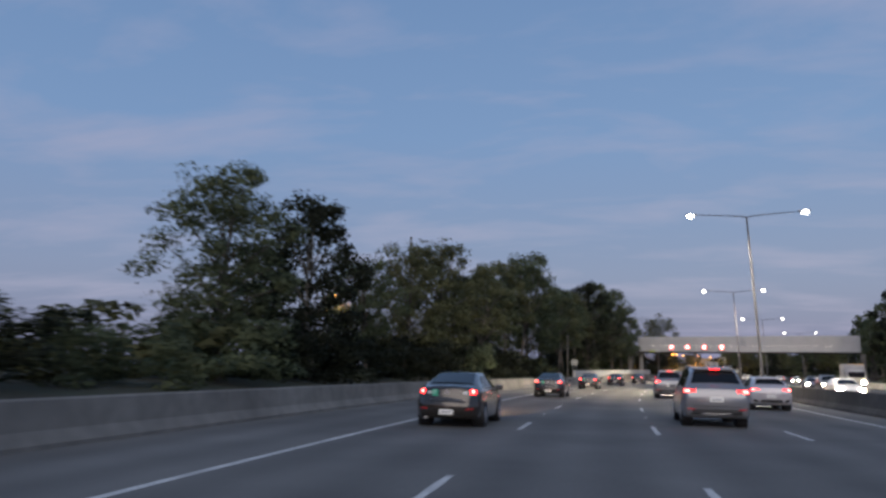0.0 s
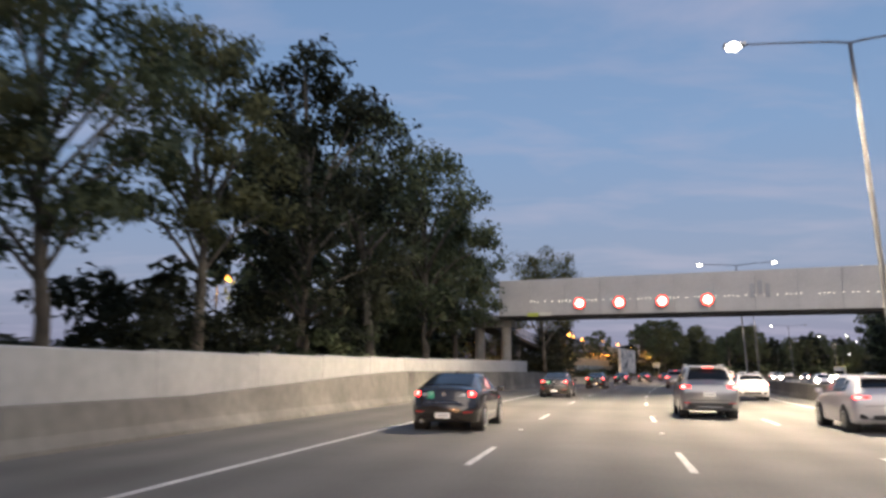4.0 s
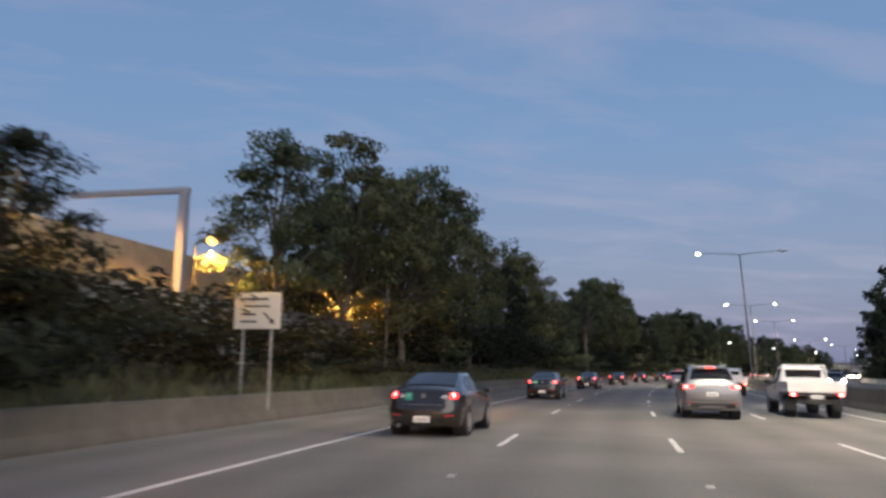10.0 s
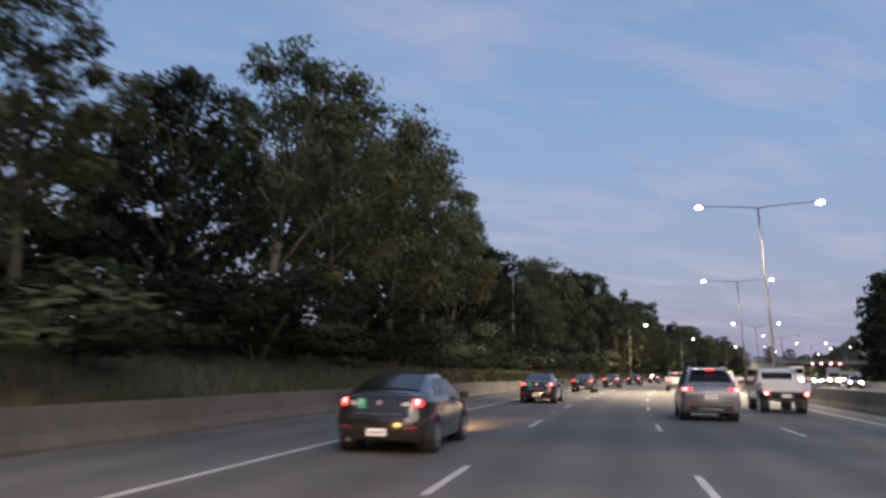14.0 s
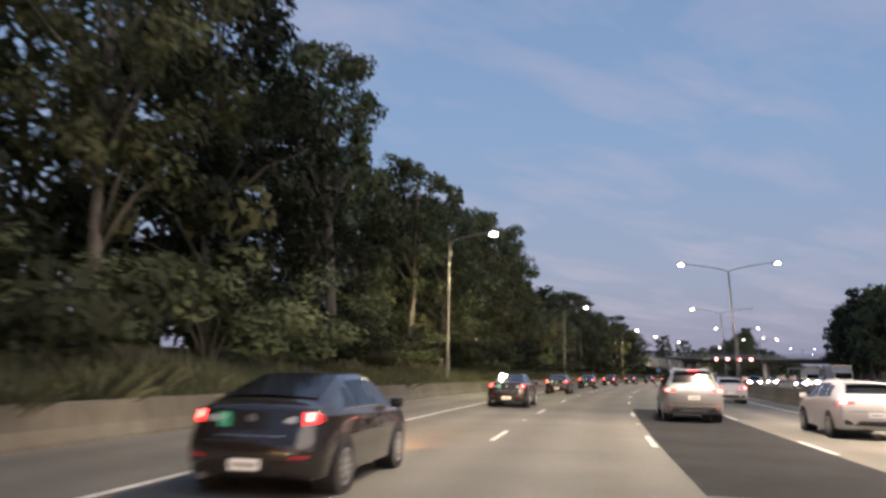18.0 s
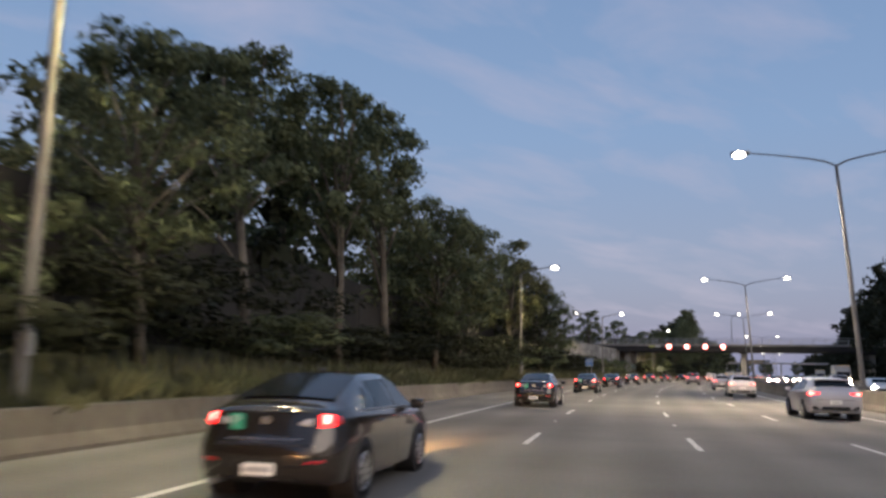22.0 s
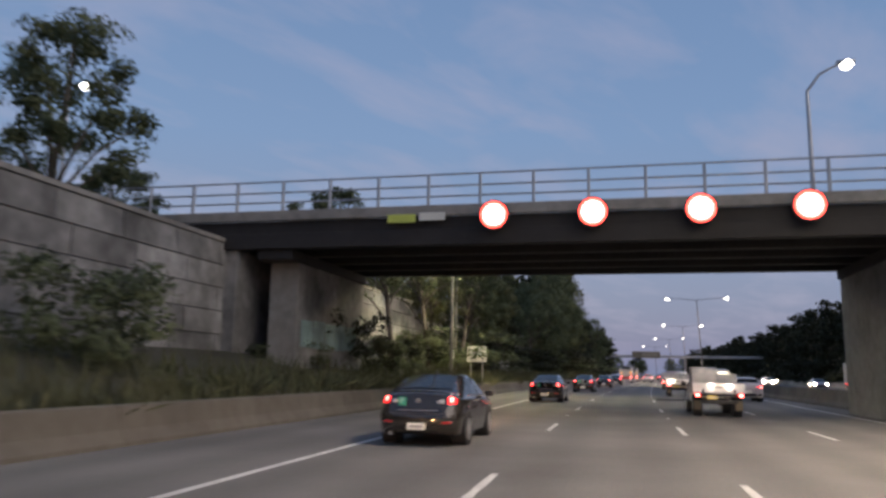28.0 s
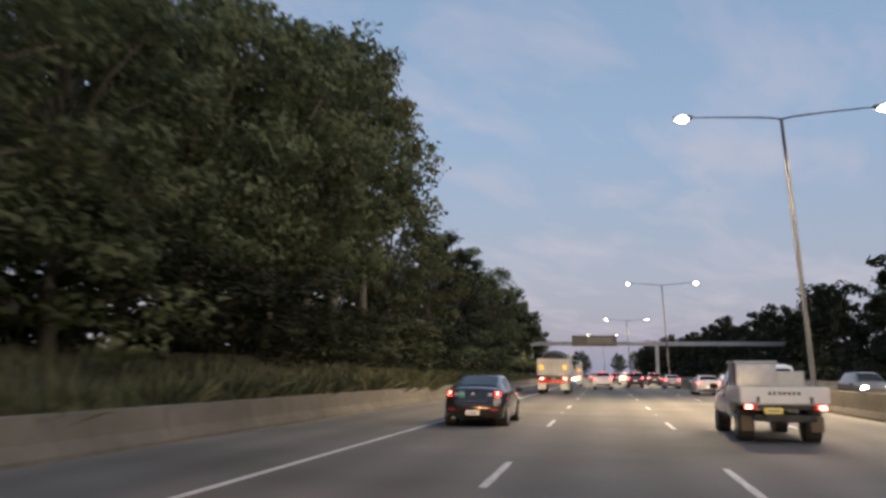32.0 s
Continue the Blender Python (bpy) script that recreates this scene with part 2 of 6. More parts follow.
SIGN_GLARE = glowing("white_glare_face", (1.0, 0.88, 0.86), 5.0)
SCREEN_GLINT = glowing("screen_glint_glow", (1.0, 0.93, 0.8), 1.5)
SIGN_FACE = material("white_sign_face", (0.66, 0.66, 0.60), 0.5, vary=0.08, grain=3)
SIGN_BLUE = material("blue_sign_face", (0.03, 0.16, 0.48), 0.5, vary=0.06, grain=3)
SIGN_GREEN = material("olive_sign_face", (0.20, 0.17, 0.12), 0.6, vary=0.1, grain=2)
SCREEN = material("pale_perforated_screen", (0.66, 0.65, 0.63), 0.6, vary=0.14, grain=5, blotch=0.4)
SCREEN.node_tree.nodes["Principled BSDF"].inputs["Alpha"].default_value = 0.78
RENDER = material("warm_rendered_wall", (0.50, 0.40, 0.27), 0.85, vary=0.2, grain=2)
ROOF = material("dark_roof_sheet", (0.10, 0.10, 0.11), 0.6, vary=0.25, grain=3)
TRUCK_WHITE = material("white_truck_paint", (0.60, 0.59, 0.57), 0.45, vary=0.2, grain=2, coat=0.4)


# ---- mesh helpers
def part(name, bm, mat, parent=None, label="", smooth=False, angle=35):
    """Links a bmesh as one mesh object under a thing or part."""
    me = bpy.data.meshes.new(name)
    bm.to_mesh(me)
    bm.free()
    me.materials.append(mat)
    if smooth:
        me.shade_smooth()
        me.set_sharp_from_angle(angle=radians(angle))
    ob = new(name, me)
    ob.parent = parent
    if label:
        tagged(ob, label)
    return ob


def same(name, ob, parent, m):
    """Another object on the mesh of ob."""
    o = new(name, ob.data)
    o.parent, o.matrix_local = parent, m
    return o


def thing(name, label, category, group="", kind="", m=None):
    ob = new(name)
    ob.empty_display_size = 0.2
    if m is not None:
        ob.matrix_world = m
    return tagged(ob, label, category, group, kind)


def box(c, size, bevel=0.0, bm=None, m=None):
    bm = bm or bmesh.new()
    made = bmesh.ops.create_cube(bm, size=1.0, matrix=(m or Matrix()) @ Matrix.Translation(c) @ Matrix.Diagonal((*size, 1)))
    if bevel:
        bmesh.ops.bevel(bm, geom=list({e for v in made["verts"] for e in v.link_edges}), offset=bevel, segments=2 if bevel >= 0.03 else 1, affect="EDGES", profile=0.6)
    return bm


def rod(a, b, r0, r1=None, n=10, bm=None):
    bm = bm or bmesh.new()
    a, b = Vector(a), Vector(b)
    d = b - a
    m = Matrix.Translation((a + b) / 2) @ d.to_track_quat("Z", "Y").to_matrix().to_4x4()
    bmesh.ops.create_cone(bm, cap_ends=True, segments=n, radius1=r0, radius2=r0 if r1 is None else r1, depth=d.length, matrix=m)
    return bm


def chain(points, radii, n=10, bm=None):
    """A tube through points."""
    bm = bm or bmesh.new()
    rings = []
    points = [Vector(p) for p in points]
    for i, p in enumerate(points):
        d = points[min(i + 1, len(points) - 1)] - points[max(i - 1, 0)]
        q = d.to_track_quat("Z", "Y").to_matrix()
        rings.append([bm.verts.new(p + q @ Vector((math.cos(a) * radii[i], math.sin(a) * radii[i], 0))) for a in (2 * math.pi * k / n for k in range(n))])
    for r, q in zip(rings, rings[1:]):
        for k in range(n):
            bm.faces.new((r[k], r[(k + 1) % n], q[(k + 1) % n], q[k]))
    bm.faces.new(rings[-1])
    bm.faces.new(rings[0][::-1])
    return bm


def sweep(profile, s0, s1, step=4.0, closed=False, caps=False):
    """A bmesh of a cross-section drawn along the road. profile: [(lat, z)] or a function of s."""
    bm = bmesh.new()
    uv = bm.loops.layers.uv.new("along")
    n = max(1, round((s1 - s0) / step))
    rings = []
    for i in range(n + 1):
        s = s0 + (s1 - s0) * i / n
        prof = profile(s) if callable(profile) else profile
        rings.append([(bm.verts.new(at(s, l, z)), l, s) for l, z in prof])
    for r, q in zip(rings, rings[1:]):
        m = len(r)
        for k in range(m if closed else m - 1):
            quad = (r[k], r[(k + 1) % m], q[(k + 1) % m], q[k])
            f = bm.faces.new([v[0] for v in quad])
            for loop, v in zip(f.loops, quad):
                loop[uv].uv = (v[1], v[2])
    if caps and closed:
        bm.faces.new([v[0] for v in rings[0]][::-1])
        bm.faces.new([v[0] for v in rings[-1]])
    bm.normal_update()
    return bm


def letters(text, size, mat, parent, m, name="lettering"):
    cu = bpy.data.curves.new(name, "FONT")
    cu.body, cu.size, cu.extrude, cu.align_x, cu.align_y = text, size, 0.004, "CENTER", "CENTER"
    tmp = bpy.data.objects.new(name, cu)
    me = bpy.data.meshes.new_from_object(tmp)
    bpy.data.objects.remove(tmp)
    me.materials.append(mat)
    ob = new(name, me)
    ob.parent, ob.matrix_local = parent, m
    return ob


def beam(parent, y, z, power, colour):
    """The dipped beam of a vehicle's headlights, ahead of it on the road."""
    li = new("head_beam", bpy.data.lights.new("head_beam", "SPOT"))
    li.data.energy, li.data.color, li.data.spot_size, li.data.spot_blend, li.data.shadow_soft_size = power, colour, radians(44), 0.9, 0.2
    li.parent = parent
    li.matrix_local = pose(0, y, z, 78, 0, 0)
    return li


def spot(parent, p, power, colour, size=150):
    li = new("lamp_light", bpy.data.lights.new("lamp_light", "SPOT"))
    li.data.energy, li.data.color, li.data.spot_size, li.data.spot_blend, li.data.shadow_soft_size = power, colour, radians(size), 0.7, 0.4
    li.parent = parent
    li.matrix_local = Matrix.Translation(p)
    return li


# ---- the ground and the road
S0, S1 = -60.0, 1240.0
bm = bmesh.new()
bmesh.ops.create_grid(bm, x_segments=24, y_segments=24, size=3500)
ground = part("ground", bm, DIRT)
ground.location = (300, 500, -0.12)
tagged(ground, "dark flat land of soil and grass reaching the horizon", "ground", kind="structure")
road = part("road", sweep([(-9.2, 0), (-5.2, 0), (-1.9, 0), (1.6, 0), (5.1, 0), (10.55, 0), (11.25, 0), (19, 0), (29.5, 0)], S0, S1, 4), ASPHALT)
tagged(road, "worn grey asphalt freeway with dark wheel tracks", "road", kind="structure")


def bank(s):
    """The left verge: flat at first, then an embankment."""
    k = min(1.0, max(0.0, (s - 255) / 60)) if s < 500 else 1.0
    return [(-9.5, 0.42), (-10.5, 0.55 + 0.25 * k), (-12.5, 0.7 + 0.75 * k), (-15.2, 0.85 + 1.3 * k), (-24, 0.9 + 1.6 * k), (-60, 0.8 + 1.4 * k), (-130, -0.3)]


verge = part("verge_left", sweep(bank, S0, S1, 6), DIRT, smooth=True)
tagged(verge, "weedy soil embankment behind the concrete barrier", "verge", kind="structure")
verge = part("verge_right", sweep([(30.2, 0.4), (33, 0.9), (40, 2.0), (60, 2.2), (140, -0.3)], S0, S1, 6), DIRT, smooth=True)
tagged(verge, "weedy soil bank beside the far carriageway", "verge", kind="structure")


def barrier(name, lat, side, s0, s1, low, label, mat, double=False, length=12.0, raised=None):
    """A concrete safety barrier with a sloped foot, cast in lengths with open joints. raised: where it climbs, where it falls again, and by how much."""
    ob = thing(name, label, "barrier", kind="structure")

    def prof_at(s):
        height = low
        if raised:
            up, down, more = raised
            height += more * min(1.0, max(0.0, (s - up) / 16)) * min(1.0, max(0.0, (down + 12 - s) / 12))
        foot = [(0.0, 0.0), (0.0, 0.08), (-0.16, 0.30), (-0.24, height - 0.03), (-0.27, height)]
        if double:
            prof = [(0.34 + x, z) for x, z in foot] + [(-0.34 - x, z) for x, z in reversed(foot)]
        else:
            prof = foot + [(-0.42, height), (-0.46, height - 0.03), (-0.46, 0.0)]
        mid = lat - (1.9 * min(1.0, max(0.0, (s - 738) / 60)) if double else 0.0)
        row = [(mid + side * x, z) for x, z in prof]
        return row[::-1] if side > 0 else row
    s = s0
    while s < s1:
        e = min(s + length, s1)
        part("barrier_length", sweep(prof_at, s, e - 0.025, 6, closed=True, caps=True), mat, ob)
        s = e
    return ob


WEATHERED = material("weathered_barrier_concrete", (0.235, 0.225, 0.205), 0.88, vary=0.38, grain=3.0, blotch=0.25, bump=0.2)
STAINED = material("stained_barrier_concrete", (0.20, 0.19, 0.17), 0.9, vary=0.5, grain=2.5, blotch=0.35, bump=0.2)
RAISED = (122, 180, 0.60)
SHOULDER = barrier("barrier_left_1", -9.05, 1, -40, 140, 0.84, "pale weathered concrete safety barrier along the shoulder", WEATHERED, raised=RAISED)
barrier("barrier_left_3", -9.05, 1, 140, 194, 0.84, "tall stained concrete safety barrier beside the footbridge", STAINED, raised=RAISED)
barrier("barrier_left_4", -9.05, 1, 194, 266, 0.84, "pale weathered concrete safety barrier along the shoulder", WEATHERED, raised=RAISED)
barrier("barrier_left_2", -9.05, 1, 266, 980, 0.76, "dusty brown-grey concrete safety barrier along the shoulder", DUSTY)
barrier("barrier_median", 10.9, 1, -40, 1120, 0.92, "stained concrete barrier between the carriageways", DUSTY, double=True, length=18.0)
barrier("barrier_right", 29.9, -1, -40, 1120, 0.86, "concrete safety barrier beyond the far carriageway", CONCRETE, length=30.0)


def marking(name, lat, width, label):
    ob = part(name, sweep([(lat - width / 2, 0.005), (lat + width / 2, 0.005)], S0, 1120, 4), PAINT)
    return tagged(ob, label, "road marking", kind="structure")


marking("edge_line_1", -5.27, 0.15, "worn white edge line beside the shoulder")
marking("edge_line_2", 8.75, 0.15, "worn white edge line beside the median")
marking("edge_line_3", 12.6, 0.15, "worn white edge line of the far carriageway")
marking("edge_line_4", 27.2, 0.15, "worn white edge line of the far shoulder")

dash = studs = None
for number, lat in ((1, -1.878), (2, 1.586), (3, 5.098), (4, 19.8)):
    ob = thing("lane_line_%d" % number, "broken white lane line with raised reflectors", "road marking", kind="structure")
    last = 900 if number < 4 else 780
    for i in range(-3, 100 if number < 4 else 60):
        s = -0.944 + 12 * i
        if s > last:
            break
        m = stand(s, lat, 0.006)
        if dash is None:
            b = bmesh.new()
            for j in range(6):
                y = -1.5 + j * 0.5
                w = 0.062 + 0.008 * math.sin(j * 2.3)
                f = [b.verts.new(p) for p in ((-w, y, 0), (w, y, 0), (w, y + 0.5, 0), (-w, y + 0.5, 0))]
                b.faces.new(f)
            bmesh.ops.remove_doubles(b, verts=b.verts, dist=0.0)
            dash = part("dash", b, PAINT, ob)
            dash.matrix_local = m
        else:
            same("dash", dash, ob, m)
        if number < 3 and i % 2 == 0:
            m = stand(s + 6, lat - 0.02, 0.012)
            if studs is None:
                studs = part("reflector", box((0, 0, 0), (0.11, 0.10, 0.02), 0.006), PAINT, ob)
                studs.matrix_local = m
            else:
                same("reflector", studs, ob, m)
patch = part("asphalt_patch", sweep([(1.7, 0.004), (5.0, 0.004)], 471, 496, 5), PATCH)
tagged(patch, "fresh dark asphalt patch in one lane", "road patch", kind="structure")
patch = part("asphalt_patch", sweep([(1.8, 0.004), (4.9, 0.004)], 745, 749, 2), PATCH)
tagged(patch, "fresh dark asphalt patch in one lane", "road patch", kind="structure")

# ---- walls on the left
wall = thing("low_wall", "pale painted concrete wall behind the barrier", "wall", kind="structure")
s = 106.0
while s < 173:
    top = 1.72 + 0.7 * (s - 106) / 70
    part("wall_panel", sweep([(-9.75, 0.2), (-9.75, top), (-9.81, top + 0.03), (-10.04, top + 0.03), (-10.1, top), (-10.1, 0.2)], s, s + 4.97, 5, closed=True, caps=True), PALE_WALL, wall)
    s += 5
# mural wall: spray paint in clouds of grey and black over concrete
MURAL = bpy.data.materials.new("sprayed_mural")
MURAL.use_nodes = True
t = MURAL.node_tree
p = t.nodes["Principled BSDF"]
p.inputs["Roughness"].default_value = 0.8
tc = t.nodes.new("ShaderNodeTexCoord")
mp = t.nodes.new("ShaderNodeMapping")
mp.inputs["Scale"].default_value = (1.0, 0.55, 0.9)
t.links.new(tc.outputs["Object"], mp.inputs["Vector"])
n1, n2 = t.nodes.new("ShaderNodeTexNoise"), t.nodes.new("ShaderNodeTexNoise")
n1.inputs["Scale"].default_value, n1.inputs["Detail"].default_value, n1.inputs["Distortion"].default_value = 0.55, 5, 0.5
n2.inputs["Scale"].default_value, n2.inputs["Detail"].default_value, n2.inputs["Distortion"].default_value = 1.6, 6, 0.8
for n in (n1, n2):
    t.links.new(mp.outputs[0], n.inputs["Vector"])
r1, r2 = t.nodes.new("ShaderNodeValToRGB"), t.nodes.new("ShaderNodeValToRGB")
r1.color_ramp.elements[0].position, r1.color_ramp.elements[0].color = 0.34, (0.10, 0.115, 0.12, 1)
r1.color_ramp.elements[1].position, r1.color_ramp.elements[1].color = 0.60, (0.74, 0.70, 0.64, 1)
e = r1.color_ramp.elements.new(0.47)
e.color = (0.50, 0.49, 0.48, 1)
r2.color_ramp.elements[0].position, r2.color_ramp.elements[0].color = 0.38, (0.45, 0.47, 0.5, 1)
r2.color_ramp.elements[1].position, r2.color_ramp.elements[1].color = 0.58, (1, 1, 1, 1)
t.links.new(n1.outputs["Fac"], r1.inputs[0])
t.links.new(n2.outputs["Fac"], r2.inputs[0])
mm = t.nodes.new("ShaderNodeMixRGB")
mm.blend_type, mm.inputs[0].default_value = "MULTIPLY", 0.65
t.links.new(r1.outputs[0], mm.inputs[1])
t.links.new(r2.outputs[0], mm.inputs[2])
t.links.new(mm.outputs[0], p.inputs["Base Color"])
wall = thing("mural_wall", "tall concrete wall sprayed with a grey cloudy mural", "wall", kind="structure")
for i in range(5):
    a = 242.3 + 2.9 * i
    part("wall_panel", sweep([(-9.75, 0.3), (-9.75, 5.62), (-9.78, 5.65), (-10.12, 5.65), (-10.15, 5.62), (-10.15, 0.3)], a, a + 2.885, 3, closed=True, caps=True), MURAL, wall)
b = bmesh.new()
for i, (w, z) in enumerate(((2.6, 1.75), (1.6, 2.15), (0.9, 2.45))):
    box((0, 0, z), (0.012, w, 0.10), 0, b)
part("painted_bars", b, PALE_WALL, wall).matrix_local = stand(254.5, -9.74)

# graffiti wall with a pale fence on it
wall = thing("graffiti_wall", "dark block wall with pale blue graffiti below a fence", "wall", kind="structure")
GRAFF = material("graffiti_blocks", (0.30, 0.34, 0.36), 0.85, vary=0.5, grain=1.5, blotch=0.8, second=(0.05, 0.055, 0.06))
CYAN = material("cyan_spray_paint", (0.36, 0.52, 0.51), 0.7, vary=0.4, grain=1.2, blotch=0.7, second=(0.12, 0.17, 0.17))
for row in range(6):
    for i in range(5):
        a = 221 + 5.6 * i + (row % 2) * 0.9
        z = 0.6 + 0.32 * row
        part("block_course", sweep([(-12.9, z), (-12.9, z + 0.30), (-13.3, z + 0.30), (-13.3, z)], a, a + 5.55, 6, closed=True, caps=True), GRAFF, wall)
FENCE = material("cream_fence_timber", (0.46, 0.37, 0.26), 0.8, vary=0.25, grain=4, blotch=0.5)
fence = thing("picket_fence", "cream upright picket fence above the graffiti wall", "fence", m=stand(235, -13.1))
b = bmesh.new()
for z in (2.75, 3.35):
    box((0, 0, z), (0.06, 29, 0.08), 0, b)
part("rail", b, FENCE, fence)
picket = None
for i in range(90):
    m = Matrix.Translation((0.05, -14.3 + 0.32 * i, 0))
    if picket is None:
        picket = part("picket", box((0, 0, 3.05), (0.03, 0.20, 1.15), 0.008), FENCE, fence)
        picket.matrix_local = m
    else:
        same("picket", picket, fence, m)

# timber fence under the footbridge ramp
yard_fence = thing("yard_fence", "brown timber yard fence lit orange under the ramp", "fence", m=Matrix.Identity(4))
for i in range(15):
    a, c = at(178 + 2.4 * i, -21.6, 0), at(180.36 + 2.4 * i, -21.6, 0)
    turn = math.atan2(c[1] - a[1], c[0] - a[0])
    m = Matrix.Translation(((a[0] + c[0]) / 2, (a[1] + c[1]) / 2, 0.4)) @ Matrix.Rotation(turn, 4, "Z")
    if i == 0:
        b = bmesh.new()
        for k in range(8):
            box((-1.05 + 0.3 * k, 0.02 * (k % 2), 1.1 + 0.02 * (k % 3)), (0.28, 0.025, 2.2), 0.004, b)
        first = part("fence_panel", b, FENCE, yard_fence)
        first.matrix_local = m
    else:
        same("fence_panel", first, yard_fence, m)
    part("fence_post", rod((a[0], a[1], 0.2), (a[0], a[1], 2.7), 0.06, n=6), BARK, yard_fence)

# low yellow-lit station building behind the fence
house = thing("station_building", "low rendered building under warm lamps", "building", m=stand(247, -19))
part("wall", box((0, 0, 2.6), (8, 17, 4.4), 0.03), RENDER, house)
part("roof", box((0, 0, 4.95), (9.8, 19, 0.28), 0.05), ROOF, house)
for y in (-6, -2, 2, 6):
    w = part("window", box((4.02, y, 3.3), (0.08, 1.6, 1.1), 0.02), GLASS, house)
    part("frame", box((4.04, y, 2.72), (0.12, 1.75, 0.08), 0.01), PALE_WALL, w)
part("door", box((4.03, 7.6, 2.6), (0.1, 1.0, 2.1), 0.02), RENDER, house)
lamp = part("wall_lamp", box((4.7, 4.5, 4.62), (0.35, 0.6, 0.12), 0.03), SODIUM, house)
for y in (-5.5, 0.0, 7.0):
    same("wall_lamp", lamp, house, Matrix.Translation((0, y - 4.5, 0)))

for y in (-5.0, 3.0):
    spot(house, (5.4, y, 4.6), 900, (1.0, 0.55, 0.16), 170)
yard = thing("yard_wall", "grey panel wall before the lamp-lit yard", "wall", kind="structure")
for i in range(13):
    a = 262 + 3.1 * i
    part("wall_panel", sweep([(-15.4, 0.6), (-15.4, 4.25), (-15.6, 4.25), (-15.6, 0.6)], a, a + 3.06, 4, closed=True, caps=True), PANEL, yard)
back = part("lit_wall", sweep([(-22.5, 0.6), (-22.5, 7.5), (-22.9, 7.5), (-22.9, 0.6)], 266, 312, 4, closed=True, caps=True), RENDER)
tagged(back, "rendered yard wall under orange lamps", "wall", kind="structure")

# dark noise wall and panel wall above the embankment
noise_wall = thing("noise_wall", "dark timber noise wall behind the trees", "wall", kind="structure")
s = 536.0
while s < 664:
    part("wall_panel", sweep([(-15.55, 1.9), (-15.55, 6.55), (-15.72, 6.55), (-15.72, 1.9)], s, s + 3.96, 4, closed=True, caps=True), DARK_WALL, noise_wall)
    s += 4
panel_wall = thing("panel_wall", "stained grey precast panel wall along the ramp", "wall", kind="structure")
s = 664.0
while s < 806:
    for row in range(5):
        z = 1.9 + 0.92 * row
        off = 0.75 if row % 2 else 0.0
        top = z + 0.885
        part("wall_panel", sweep([(-15.5 + 0.02 * ((row * 7 + int(s)) % 3), z), (-15.5, top), (-15.7, top), (-15.7, z)], s + off, s + off + 2.95, 3, closed=True, caps=True), PANEL, panel_wall)
    s += 3
part("coping", sweep([(-15.44, 6.5), (-15.44, 6.66), (-15.76, 6.66), (-15.76, 6.5)], 664, 809, 5, closed=True, caps=True), CONCRETE, panel_wall)


def spray(parent, s, lat, z, w, h, mat, seed):
    """A patch of sprayed paint with an uneven edge on a wall face."""
    r = random.Random(seed)
    b = bmesh.new()
    ring = []
    for k in range(18):
        a = k * math.tau / 18
        q = 0.78 + 0.22 * math.sin(3 * a + seed) + r.uniform(-0.12, 0.12)
        ring.append(b.verts.new(at(s + 0.5 * w * q * math.cos(a), lat, z + 0.5 * h * q * math.sin(a))))
    b.faces.new(ring)
    part("graffiti", b, mat, parent, "faded sprayed graffiti")


PINK = material("pink_spray_paint", (0.50, 0.24, 0.20), 0.75, vary=0.35, grain=2.5, blotch=0.8)
CHALK = material("pale_spray_paint", (0.50, 0.49, 0.48), 0.8, vary=0.4, grain=2.0, blotch=0.6)
for i, (s, z, w, h, mat) in enumerate(((782.0, 2.75, 4.2, 1.5, CHALK), (785.6, 2.65, 4.0, 1.5, CHALK), (789.2, 2.6, 3.6, 1.4, CHALK), (786.2, 3.5, 1.6, 0.5, PINK), (789.6, 2.75, 1.9, 0.5, PINK), (792.2, 2.75, 1.6, 0.6, PINK), (784.4, 3.3, 1.3, 0.4, PINK), (703.8, 4.0, 1.7, 0.4, PINK), (706.8, 3.7, 1.2, 0.35, CYAN))):
    spray(panel_wall, s, -15.435 + 0.006 * (mat is PINK), z, w, h, mat, i + 3)
for i, (s, w) in enumerate(((46.6, 1.0), (48.2, 1.3), (50.2, 1.0))):
    spray(SHOULDER, s, -9.262, 0.58, w, 0.16, PINK, i + 40)


# ---- footbridge
bridge = thing("footbridge", "enclosed footbridge with pale screens over the freeway", "footbridge", m=stand(169.7, 0, 0, -8))
x0, x1, n = -11.45, 31.0, 14
w = (x1 - x0) / n
b = box((0, 0, 0), (w - 0.03, 0.05, 3.15), 0.01)
first = part("screen_panel", b, SCREEN, bridge)
first.matrix_local = Matrix.Translation((x0 + w / 2, 0.0, 7.87))
for side in (0, 1):
    for i in range(n):
        if side or i:
            same("screen_panel", first, bridge, Matrix.Translation((x0 + w * (i + 0.5), 3.3 * side, 7.87)))
part("girder", box(((x0 + x1) / 2, 0.35, 6.20), (x1 - x0, 0.5, 0.24), 0.03), GIRDER, bridge)
part("girder", box(((x0 + x1) / 2, 2.95, 6.20), (x1 - x0, 0.5, 0.24), 0.03), GIRDER, bridge)
part("deck", box(((x0 + x1) / 2, 1.65, 6.26), (x1 - x0, 2.1, 0.2), 0.02), GIRDER, bridge)
for z in (6.42, 7.8, 9.36):
    part("chord", box(((x0 + x1) / 2, 0.16, z), (x1 - x0, 0.16, 0.16), 0.02), STEEL, bridge)
for i in range(n):
    a = x0 + w * i
    z0, z1 = (6.4, 9.35) if i % 2 else (9.35, 6.4)
    part("brace", rod((a, 0.18, z0), (a + w, 0.18, z1), 0.07, n=6), STEEL, bridge)
    part("brace", rod((a, 0.18, 6.4), (a, 0.18, 9.35), 0.06, n=6), STEEL, bridge)
